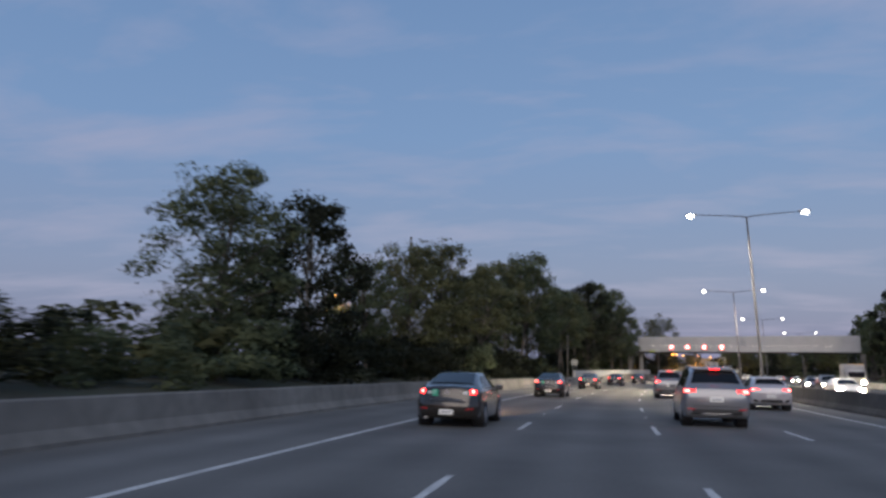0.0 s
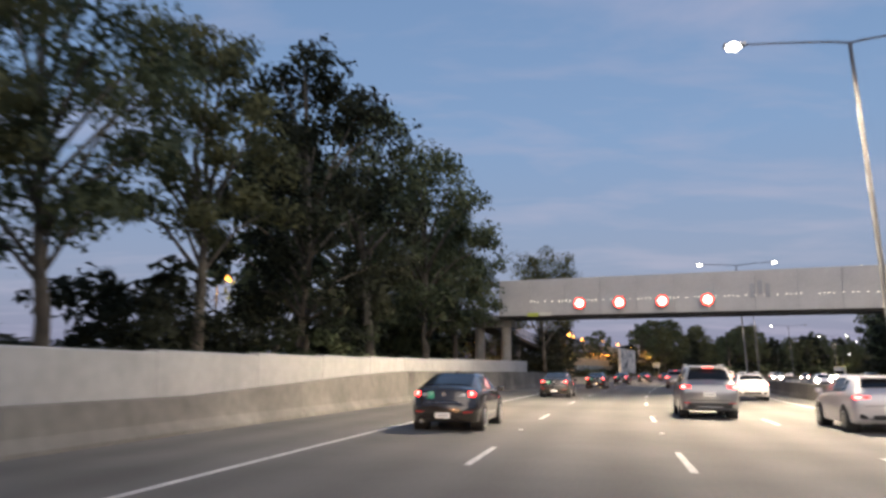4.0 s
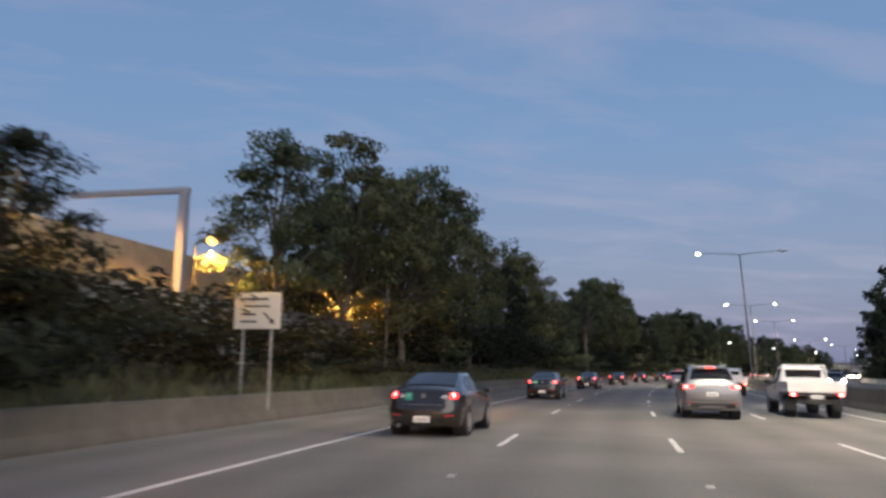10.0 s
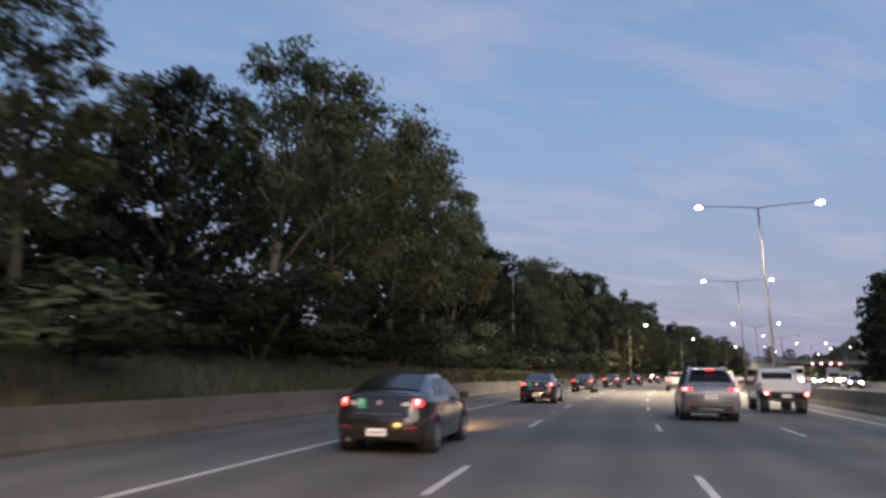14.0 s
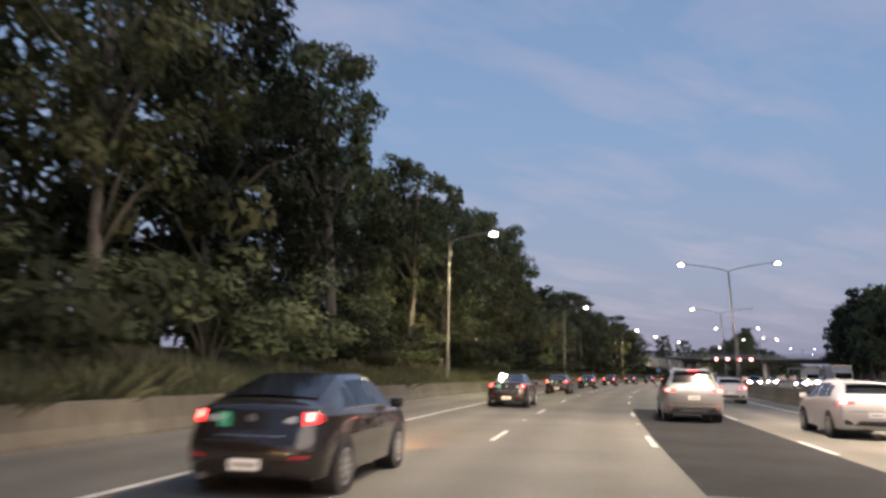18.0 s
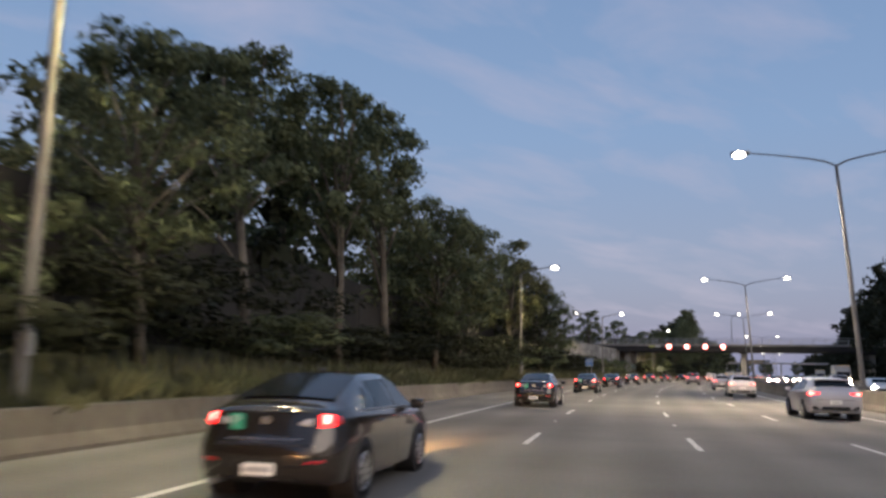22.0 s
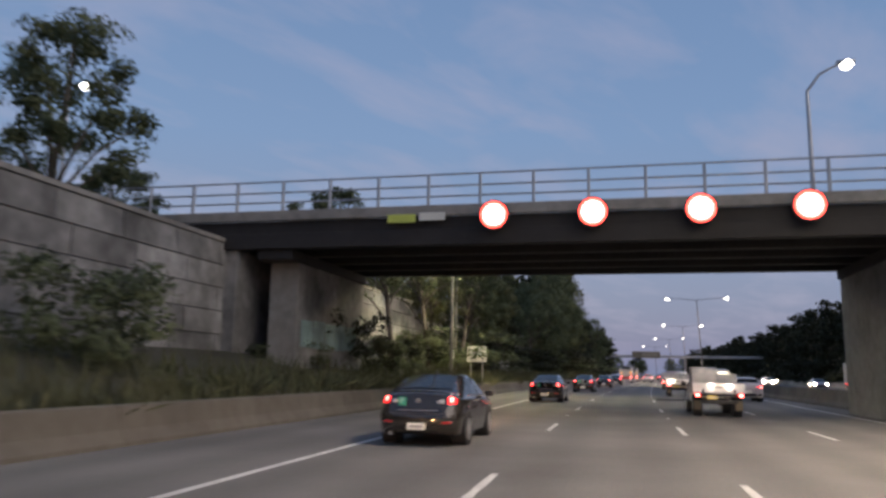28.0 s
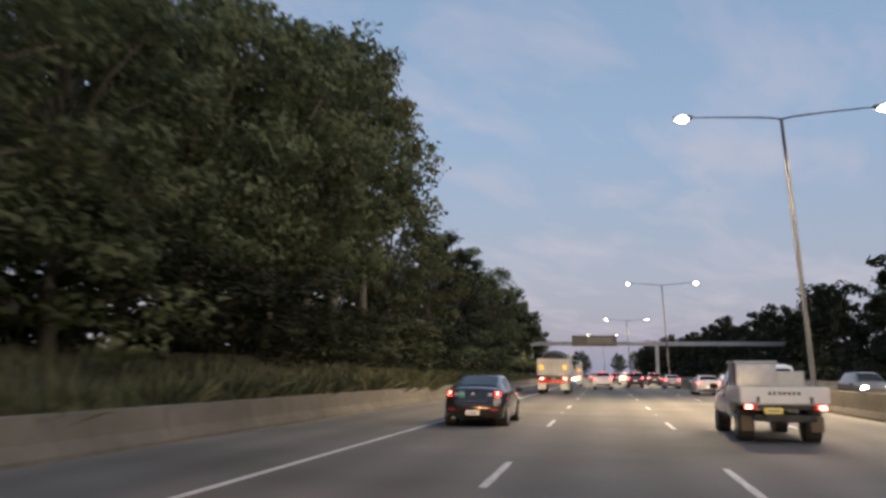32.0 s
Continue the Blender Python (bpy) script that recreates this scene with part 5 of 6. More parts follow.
    beam(ob, 5.2, 0.86, 1900, (1.0, 0.88, 0.68))
    return ob


def truck():
    ob = thing("tipper_truck", "white tipper truck with amber markers and tail lights", "truck", "trucks in the left lane")
    part("tipper_body", box((0, 2.3, 1.98), (2.44, 4.4, 1.25), 0.05), TRUCK_WHITE, ob)
    part("tailgate", box((0, 0.06, 1.98), (2.40, 0.08, 1.22), 0.03), TRUCK_WHITE, ob)
    for x in (-1.16, 0.0, 1.16):
        part("gate_rib", box((x, 0.0, 1.98), (0.09, 0.08, 1.2), 0.015), TRUCK_WHITE, ob)
    part("tarp", chain([(0, 0.3, 2.55), (0, 2.2, 2.66), (0, 4.3, 2.6)], [0.5, 0.62, 0.5], 12), BLACK, ob, smooth=True).scale = (1.7, 1, 1)
    part("cab", box((0, 5.7, 1.85), (2.30, 1.9, 2.35), 0.14), TRUCK_WHITE, ob, smooth=True)
    part("cab_visor", box((0, 4.8, 2.95), (2.2, 0.5, 0.35), 0.08), TRUCK_WHITE, ob)
    part("windscreen", box((0, 6.66, 2.25), (2.0, 0.04, 0.85), 0.02), GLASS, ob)
    part("chassis", box((0, 3.4, 0.98), (0.95, 6.6, 0.28), 0.03), BLACK, ob)
    part("rear_beam", box((0, 0.12, 0.92), (2.2, 0.12, 0.24), 0.02), RED_LENS, ob)
    for side in (-1, 1):
        a = part("amber_marker", box((side * 0.86, -0.02, 1.95), (0.26, 0.03, 0.30), 0.02), AMBER, ob)
        t = part("tail_light", box((side * 0.82, -0.0, 1.12), (0.46, 0.08, 0.20), 0.02), RED_LENS, ob)
        part("lit_core", box((side * 0.86, -0.04, 1.12), (0.28, 0.04, 0.15), 0.02), BRAKE_HOT, t)
        part("mud_flap", box((side * 0.84, 0.1, 0.62), (0.62, 0.03, 0.62), 0.01), SIGN_FACE, ob)
        part("headlight", box((side * 0.85, 6.66, 0.95), (0.4, 0.08, 0.2), 0.03), HEADLIGHT, ob)
        part("wing_mirror", box((side * 1.36, 6.4, 2.2), (0.18, 0.14, 0.6), 0.04), BLACK, ob)
    part("plate_lamp", box((0, -0.02, 1.15), (0.3, 0.05, 0.10), 0.01), CLEAR_LENS, ob)
    wheels(ob, (1.0, 2.25, 5.7), 0.98, 0.50, STEEL, 0.36)
    beam(ob, 6.8, 0.95, 5000, (1.0, 0.90, 0.74))
    return ob


def van_truck():
    ob = thing("box_truck", "white box truck coming with its headlights on", "truck", "oncoming traffic")
    part("cargo_box", box((0, 2.6, 2.15), (2.4, 5.0, 2.4), 0.06), TRUCK_WHITE, ob)
    part("cab", box((0, 5.95, 1.55), (2.2, 1.6, 1.9), 0.16), TRUCK_WHITE, ob, smooth=True)
    part("windscreen", box((0, 6.77, 1.95), (1.9, 0.04, 0.75), 0.02), GLASS, ob)
    part("chassis", box((0, 3.3, 0.75), (0.9, 6.4, 0.3), 0.03), BLACK, ob)
    b = bmesh.new()
    for k in range(5):
        box((-0.8 + 0.4 * k, 6.6, 3.3), (0.14, 0.06, 0.06), 0, b)
    part("roof_markers", b, AMBER, ob)
    for side in (-1, 1):
        part("headlight", box((side * 0.8, 6.77, 0.95), (0.4, 0.08, 0.2), 0.03), DAZZLE, ob)
        t = part("tail_light", box((side * 0.9, 0.07, 0.85), (0.35, 0.06, 0.14), 0.02), BRAKE, ob)
    wheels(ob, (1.3, 5.7), 0.95, 0.46, STEEL, 0.3)
    return ob


def tanker():
    ob = thing("tanker_truck", "polished silver tanker truck coming with amber markers", "truck", "oncoming traffic")
    b = chain([(0, 0.0, 2.05), (0, 0.25, 2.05), (0, 9.6, 2.05), (0, 9.85, 2.05)], [0.85, 1.12, 1.12, 0.85], 22)
    part("tank", b, SILVER, ob, smooth=True)
    for y in (1.6, 3.9, 6.2, 8.4):
        part("tank_hoop", rod((0, y, 2.05), (0, y + 0.10, 2.05), 1.135, n=22), STEEL, ob)
        part("tank_hatch", rod((0, y + 0.8, 3.1), (0, y + 0.8, 3.3), 0.28, n=14), STEEL, ob)
    part("walkway", box((0, 4.9, 3.2), (0.5, 8.6, 0.05), 0.01), STEEL, ob)
    part("chassis", box((0, 6.2, 0.95), (1.0, 12.0, 0.22), 0.03), BLACK, ob)
    part("cab", box((0, 11.9, 1.95), (2.4, 2.0, 2.6), 0.16), TRUCK_WHITE, ob, smooth=True)
    part("windscreen", box((0, 12.92, 2.45), (2.1, 0.04, 0.85), 0.02), GLASS, ob)
    for side in (-1, 1):
        part("side_skirt", box((side * 1.12, 5.0, 0.95), (0.05, 7.2, 0.5), 0.02), BLACK, ob)
        for y in (1.0, 2.6, 4.2, 5.8, 7.4, 9.0):
            part("amber_marker", box((side * 1.16, y, 1.25), (0.03, 0.14, 0.07), 0.01), AMBER, ob)
        part("headlight", box((side * 0.85, 12.92, 0.95), (0.4, 0.08, 0.22), 0.03), DAZZLE, ob)
    wheels(ob, (1.0, 2.2, 3.4, 9.6, 11.9), 0.98, 0.5, STEEL, 0.34)
    return ob


def line_up(first, places, turn=0.0):
    """The first vehicle and its copies, each at metres down the road and metres right."""
    for i, (s, lat) in enumerate(places):
        m = stand(s, lat, 0.0, turn)
        o = first if i == 0 else copy_thing(first, m)
        o.matrix_world = m


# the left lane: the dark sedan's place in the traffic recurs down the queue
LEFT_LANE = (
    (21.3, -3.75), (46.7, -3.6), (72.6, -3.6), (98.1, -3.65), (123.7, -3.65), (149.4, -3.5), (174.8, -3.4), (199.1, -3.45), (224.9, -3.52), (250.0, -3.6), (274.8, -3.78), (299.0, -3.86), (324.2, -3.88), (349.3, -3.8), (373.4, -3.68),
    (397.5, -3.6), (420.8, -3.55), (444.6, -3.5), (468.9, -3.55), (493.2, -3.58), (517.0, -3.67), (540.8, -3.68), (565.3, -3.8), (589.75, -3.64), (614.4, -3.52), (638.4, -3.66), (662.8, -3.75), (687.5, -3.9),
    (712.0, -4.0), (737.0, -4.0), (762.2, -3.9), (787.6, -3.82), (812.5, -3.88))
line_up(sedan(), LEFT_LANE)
line_up(truck(), [(849.0, -4.0), (884.0, -3.8)])
line_up(suv(WHITE_CAR, "white sport utility car with brake lights on"), [(868.0, -0.3), (907.0, 0.2), (905.0, 3.4), (948.0, -0.2)])
line_up(suv(), [(s, 3.4) for s in (24.9, 51.7, 79.0, 104.8, 131.5, 182.6, 233.2, 284.6, 335.6, 386.6, 436.0, 486.6, 679.0)])
line_up(ute(False, "white flat-tray pickup with a rear rack"), [(s, 7.0) for s in (177.6, 204.1, 232.0, 259.0, 286.8, 313.4, 341.4, 368.8, 394.0, 422.0)])
line_up(hatch(), [(s, 7.2) for s in (38.2, 64.5, 126.6, 150.0, 481.7, 506.8, 533.7, 560.2, 586.5, 613.4, 638.7, 666.8, 692.0, 746.8, 772.0, 802.0, 826.0, 850.0, 878.0)])
line_up(ute(True, "white tray pickup with a silver canvas load"), [(755.3, 3.6), (782.9, 3.6), (809.5, 3.6), (727.0, 3.5)])
line_up(suv(GREY_CAR, "grey sport utility car with brake lights on"), [(97.5, 6.9), (880.0, 3.4), (898.0, 6.9), (931.0, 0.4), (938.0, 3.6)])
# oncoming traffic, seen from the front
def oncoming(name, spec, paint, axles, label):
    ob = thing(name, label, "car", "oncoming traffic")
    part("body", body_mesh(spec), paint, ob, smooth=True, angle=50)
    end_glass(ob, spec, spec[-3][0] - 0.1, spec[-4][0] + 0.06, "windscreen")
    part("grille", box((0, spec[-2][0] + 0.28, 0.52), (0.9, 0.12, 0.24), 0.03), BLACK, ob)
    for side in (-1, 1):
        part("headlight", box((side * 0.62, spec[-2][0] + 0.10, spec[-2][5] - 0.12), (0.36, 0.22, 0.17), 0.04), DAZZLE, ob)
        part("wing_mirror", box((side * 0.95, 3.05, 1.02), (0.20, 0.12, 0.14), 0.04), paint, ob)
        for y in axles:
            part("wheel", rod((side * 0.69, y, 0.33), (side * 0.90, y, 0.33), 0.33, n=18), RUBBER, ob)
    return ob


COMING = [s for s in [62 + 22.5 * i + 6 * math.sin(2.3 * i) for i in range(39)] if not 492 < s < 518]
line_up(oncoming("hatchback", HATCH, WHITE_CAR, (0.86, 3.44), "white hatchback coming with its headlights on"), [(s, 15.0 + 3.5 * (i * 2 % 3)) for i, s in enumerate(COMING[0::3])], turn=180)
line_up(oncoming("suv", SUV, GREY_CAR, (0.98, 3.66), "grey sport utility car coming with its headlights on"), [(s, 15.0 + 3.5 * ((i + 1) % 4)) for i, s in enumerate(COMING[1::3])], turn=180)
line_up(oncoming("sedan", SEDAN, SILVER, (0.92, 3.56), "silver sedan coming with its headlights on"), [(s, 18.5 + 3.5 * (i % 3)) for i, s in enumerate(COMING[2::3])], turn=180)
line_up(van_truck(), [(s, 25.2) for s in (120, 330, 535, 577, 620, 645, 700, 800)], turn=180)
line_up(tanker(), [(514.0, 18.6)], turn=180)


# ---- trees
def leaf_sheet(name, c, long, wide, lit):
    """Slim three-cornered leaves about their middles c, that face the way lit and are shaded as the foliage they belong to."""
    v = np.stack([c - long * 0.5 - wide * 0.5, c - long * 0.5 + wide * 0.5, c + long * 0.5], 1)
    n = np.cross(v[:, 1] - v[:, 0], v[:, 2] - v[:, 0])
    turned = np.einsum("ij,ij->i", n, lit) < 0
    v[turned] = v[turned][:, ::-1]
    me = bpy.data.meshes.new(name)
    me.from_pydata(v.reshape(-1, 3).tolist(), [], np.arange(len(c) * 3).reshape(-1, 3).tolist())
    me.shade_smooth()
    me.normals_split_custom_set_from_vertices(np.repeat(lit, 3, axis=0).tolist())
    return me


def tree_mesh(seed, leaves, spread, base, lean, leaf, clumps):
    """A gum tree 15 m high: trunk with limbs, and a crown of leaf sprays in clumps at the limb ends."""
    rng = np.random.default_rng(seed)
    bm = bmesh.new()
    trunk_top = Vector((lean * 1.5, 0.4 * lean, 15 * (base + 0.25)))
    pts = [Vector((0, 0, -0.3)), Vector((0.1 * lean, 0.1, 2.0)), Vector((lean * 0.7, 0.2, 15 * base)), trunk_top, Vector((lean * 1.9, 0.3, 13.2))]
    chain(pts, [0.30, 0.23, 0.17, 0.11, 0.04], 8, bm)
    ends = []
    for k in range(clumps):
        u = (k + 0.5) / clumps
        a = k * 2.399 + rng.uniform(-0.4, 0.4)
        z = 15 * (base + (1 - base) * (0.12 + 0.84 * u)) - rng.uniform(0.2, 1.2)
        wide = spread * math.sin(math.pi * min(1.0, 0.22 + 0.72 * u)) ** 0.7 * rng.uniform(0.45, 1.0)
        end = Vector((wide * math.cos(a) + lean, wide * math.sin(a), z))
        ends.append(end)
        if k % 2 == 0:
            z0 = max(2.5, z * rng.uniform(0.5, 0.72))
            f = min(1.0, z0 / 13.2)
            start = Vector((lean * 1.6 * f, 0.3 * f, z0))
            mid = start.lerp(end, 0.5) + Vector((0, 0, 0.5))
            chain([start, mid, end], [0.10, 0.06, 0.025], 5, bm)
    me_t = bpy.data.meshes.new("trunk")
    bm.to_mesh(me_t)
    bm.free()
    me_t.shade_smooth()
    me_t.materials.append(BARK)
    ends = np.array(ends)
    # each limb end carries a clump, and each clump some tufts: leaves lie on the tufts' outsides and droop a little
    tufts = 5
    size = rng.uniform(0.75, 1.3, len(ends)) * spread * 0.26
    away = rng.normal(size=(len(ends), tufts, 3))
    away /= np.linalg.norm(away, axis=2)[:, :, None]
    heart = ends[:, None, :] + away * size[:, None, None] * rng.uniform(0.35, 0.95, (len(ends), tufts))[:, :, None] * np.array([1.0, 1.0, 0.7])
    hub = np.column_stack([np.full(len(ends), lean * 1.2), np.full(len(ends), 0.2), ends[:, 2] * 0.86])
    pick, tuft = rng.integers(0, len(ends), leaves), rng.integers(0, tufts, leaves)
    d = rng.normal(size=(leaves, 3))
    d[:, 2] += 0.25
    d /= np.linalg.norm(d, axis=1)[:, None]
    along = np.where(rng.random(leaves) < 0.16, rng.uniform(0.25, 1.0, leaves), 1.0)
    core = hub[pick] + (heart[pick, tuft] - hub[pick]) * along[:, None]
    rad = rng.uniform(0.15, 1.0, leaves) ** 0.4
    c = core + d * (rad * size[pick] * 0.62)[:, None] * np.array([1.0, 1.0, 0.8]) + rng.normal(0, 0.07, (leaves, 3))
    lit = d + 0.8 * away[pick, tuft] + np.array([0, 0, 0.35])
    lit /= np.linalg.norm(lit, axis=1)[:, None]
    face = lit + 0.5 * rng.normal(size=(leaves, 3))
    long = np.cross(face, rng.normal(size=(leaves, 3)) + np.array([0.6, 0, 0]))
    long /= np.linalg.norm(long, axis=1)[:, None]
    wide = np.cross(long, face)
    wide /= np.linalg.norm(wide, axis=1)[:, None]
    ln = leaf * rng.uniform(0.6, 1.4, leaves)[:, None]
    wd = ln * rng.uniform(0.40, 0.70, leaves)[:, None]
    me = leaf_sheet("crown", c, long * ln, wide * wd, lit)
    return me_t, me


def shrub_mesh(seed, leaves, leaf):
    """A rounded uneven shrub about 4 m high."""
    rng = np.random.default_rng(seed)
    ends = np.column_stack([rng.normal(0, 1.3, 22), rng.normal(0, 1.3, 22), rng.uniform(0.2, 3.4, 22)])
    pick = rng.integers(0, 22, leaves)
    d = rng.normal(size=(leaves, 3))
    d /= np.linalg.norm(d, axis=1)[:, None]
    c = ends[pick] + d * (rng.uniform(0.2, 1.0, leaves) ** 0.5 * 0.85)[:, None] * np.array([1.0, 1.0, 0.75])
    c[:, 2] = np.abs(c[:, 2])
    lit = d + (c - np.array([0, 0, 1.0])) * 0.25 + np.array([0, 0, 0.3])
    lit /= np.linalg.norm(lit, axis=1)[:, None]
    face = lit + 0.5 * rng.normal(size=(leaves, 3))
    long = np.cross(face, rng.normal(size=(leaves, 3)) + np.array([0, 0, 0.4]))
    long /= np.linalg.norm(long, axis=1)[:, None]
    wide = np.cross(long, face)
    wide /= np.linalg.norm(wide, axis=1)[:, None]
    ln = leaf * rng.uniform(0.6, 1.4, leaves)[:, None]
    me = leaf_sheet("foliage", c, long * ln, wide * ln * 0.56, lit)
    bm = bmesh.new()
    for k in range(5):
        a = k * 1.256 + rng.uniform(-0.3, 0.3)
        chain([(0.1 * math.cos(a), 0.1 * math.sin(a), -0.2), (0.4 * math.cos(a), 0.4 * math.sin(a), 0.8), (1.0 * math.cos(a), 1.0 * math.sin(a), 2.2)], [0.06, 0.045, 0.02], 5, bm)
    me_t = bpy.data.meshes.new("stem")
    bm.to_mesh(me_t)
    bm.free()
    me_t.materials.append(BARK)
    return me_t, me


KINDS = []
for seed, leaves, spread, base, lean, leaf, clumps, mat, label in (
        (1, 5200, 4.3, 0.26, 0.4, 0.38, 34, LEAF, "tall gum tree with grey-green drooping leaves"),
        (2, 4600, 3.8, 0.36, -0.6, 0.36, 28, LEAF_OLIVE, "olive-leaved gum tree with a pale forked trunk"),
        (3, 5600, 4.8, 0.16, 0.2, 0.40, 42, LEAF, "broad dense gum tree with leaves down low"),
        (4, 3900, 3.4, 0.45, 0.9, 0.35, 24, LEAF, "slender open gum tree on a bare pale trunk"),
        (5, 5600, 4.6, 0.10, -0.3, 0.41, 42, LEAF_DARK_SHADED, "dense dark green roadside tree"),
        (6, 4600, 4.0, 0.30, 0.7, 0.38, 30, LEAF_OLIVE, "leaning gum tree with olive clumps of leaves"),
        (7, 1500, 4.6, 0.12, -0.3, 0.85, 30, LEAF_DARK_SHADED, "distant dense dark green tree"),
        (8, 1500, 4.4, 0.20, 0.3, 0.80, 28, LEAF, "distant broad grey-green gum tree"),
        (9, 2200, 4.4, 0.18, 0.3, 0.62, 34, LEAF, "grey-green gum tree back from the road"),
        (10, 2200, 4.2, 0.22, -0.4, 0.60, 34, LEAF_OLIVE, "olive gum tree back from the road"),
        (21, 5600, 5.6, 0.42, -0.5, 0.34, 30, LEAF_OLIVE, "spreading gum tree with a pale trunk by the footbridge ramp"),
        (22, 5600, 4.9, 0.17, 0.2, 0.40, 46, LEAF_OLIVE, "broad olive gum tree with a dense crown")):
    if leaves > 3000:
        leaves, leaf = int(leaves * 1.9), leaf * 0.77
    else:
        leaves, leaf = int(leaves * 1.25), leaf * 0.9
    tm, cm = tree_mesh(seed, leaves, spread, base, lean, leaf, clumps)
    cm.materials.append(mat)
    KINDS.append((tm, cm, label))
SHRUBS = []
for seed, mat, label in ((11, LEAF_DARK_SHADED, "rounded verge shrub, leaf colour darkened as in shade"), (12, LEAF, "grey-green leafy shrub on the road verge"), (13, LEAF_OLIVE, "olive leafy shrub on the road verge"), (14, LEAF_DARK_SHADED, "fine-leaved verge shrub, leaf colour darkened as in shade"), (15, LEAF, "grey-green fine-leaved shrub on the road verge")):
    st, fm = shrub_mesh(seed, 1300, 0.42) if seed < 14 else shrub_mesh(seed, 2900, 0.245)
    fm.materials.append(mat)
    SHRUBS.append((st, fm, label))


def plant(kind, s, lat, z, height, group, turn):
    tm, cm, label = KINDS[kind]
    k = height / 14.6
    ob = thing("tree", label, "tree", group, m=stand(s, lat, z, turn) @ Matrix.Diagonal((k ** 0.75, k ** 0.75, k, 1)))
    for name, me in (("trunk", tm), ("crown", cm)):
        o = new(name, me)
        o.parent = ob


def shrub(kind, s, lat, z, height, wide, group, turn):
    st, fm, label = SHRUBS[kind]
    ob = tagged(new("shrub", fm), label, "shrub", group)
    ob.matrix_world = stand(s, lat, z, turn) @ Matrix.Diagonal((wide / 4, wide / 4, height / 4, 1))
    if 300 < s < 560 and kind > 2:
        new("stem", st).parent = ob


def bank_z(s, lat):
    p = bank(s)[::-1]
    return float(np.interp(lat, [q[0] for q in p], [q[1] for q in p]))


rng = random.Random(7)
# stretches of the left tree line: metres down the road and the tops' heights
LINE_A = ((30, 9.8), (38, 10.8), (49, 8.4), (57, 10.9), (62, 12.4), (77, 12.2), (82, 12.8), (89, 14.4), (96, 15.6), (103, 17.0), (109, 12.6), (117, 13.6), (124, 14.8), (131, 15.5), (140, 18.6), (152, 19.2), (160, 19.8))
LINE_B = ((267, 7.4), (274, 7.8), (291, 12.6), (296, 14.6), (301, 15.8), (306, 16.8), (312, 17.2), (317, 15.8), (326, 8.5), (333, 9.0), (339, 13.0), (346, 16.2), (352, 16.0), (358, 12.5), (365, 12.0), (376, 11.6), (384, 12.4), (391, 16.6), (399, 18.0), (408, 19.8), (416, 19.4), (424, 16.8), (431, 14.6), (440, 15.0), (452, 16.5), (464, 17.4), (470, 15.8), (480, 18.0), (487, 19.6))
LINE_C = ((499, 21.8), (513, 18.8), (520, 17.0), (527, 18.5), (534, 20.0), (540, 16.5), (546, 20.8), (554, 14.4), (560, 13.5), (566, 12.0), (576, 13.0), (584, 16.0), (591, 18.0), (598, 18.6), (607, 15.4), (613, 15.2), (620, 15.6), (631, 16.6), (638, 15.0), (648, 14.2), (656, 13.6), (663, 10.5))
LINE_D = ((752, 10.8), (760, 11.6), (768, 13.0), (773, 10.5), (797, 11.0), (803, 13.5), (808, 14.5), (813, 15.5), (818, 17.0), (823, 18.6), (828, 19.6), (834, 21.5), (839, 23.5), (846, 15.0), (854, 14.0), (866, 15.0), (878, 15.5), (890, 16.5), (905, 16.0), (922, 15.5), (940, 15.0), (960, 14.5), (985, 14.0), (1010, 13.0), (1040, 13.0))
count = 0
for rank, (stretch, lat) in enumerate(((LINE_A, -15.0), (LINE_B, -14.6), (LINE_C, -13.2), (LINE_D, -13.6))):
    for s, top in stretch:
        l = lat + rng.uniform(-0.9, 0.9)
        if 296 < s < 320:
            l += 1.7
        if 550 < s < 565 or 812 < s < 880:
            l -= 1.6
        z = bank_z(s, l)
        kind = 3 if 322 < s < 336 else 3 if s == 96 else 11 if s in (57, 62, 301, 312, 346, 352, 399, 408, 464, 527, 540) else 0 if s == 834 else 1 if s == 839 else (2, 4, 0)[count % 3] if 436 < s < 475 or s < 60 else 3 if 580 < s < 606 or 495 < s < 515 or s == 546 else 2 if 797 < s < 830 else 2 if 94 < s < 105 else (0, 1)[count % 2] if 70 < s < 136 else (6 + count % 2) if s > 900 else (count * 5 + rank) % 6 if top > 9.7 else 4
        f = (abs(l) - 0.1) / 15.0
        plant(kind, s, l, z, 1.48 + (top - 1.48) * f - z, "gum trees along the embankment", rng.uniform(0, 360))
        count += 1
        if s > 31 and not (rank == 0 and s < 136 and (s > 103 or count % 2)) and not 775 < s < 796 and not 322 < s < 360 and not 262 < s < 300:
            plant((8, 9, 6, 7)[count % 4], s + rng.uniform(2, 6), l - rng.uniform(4.5, 7.0), z, max(6.0, top * rng.uniform(0.72, 0.95)), "gum trees along the embankment", rng.uniform(0, 360))
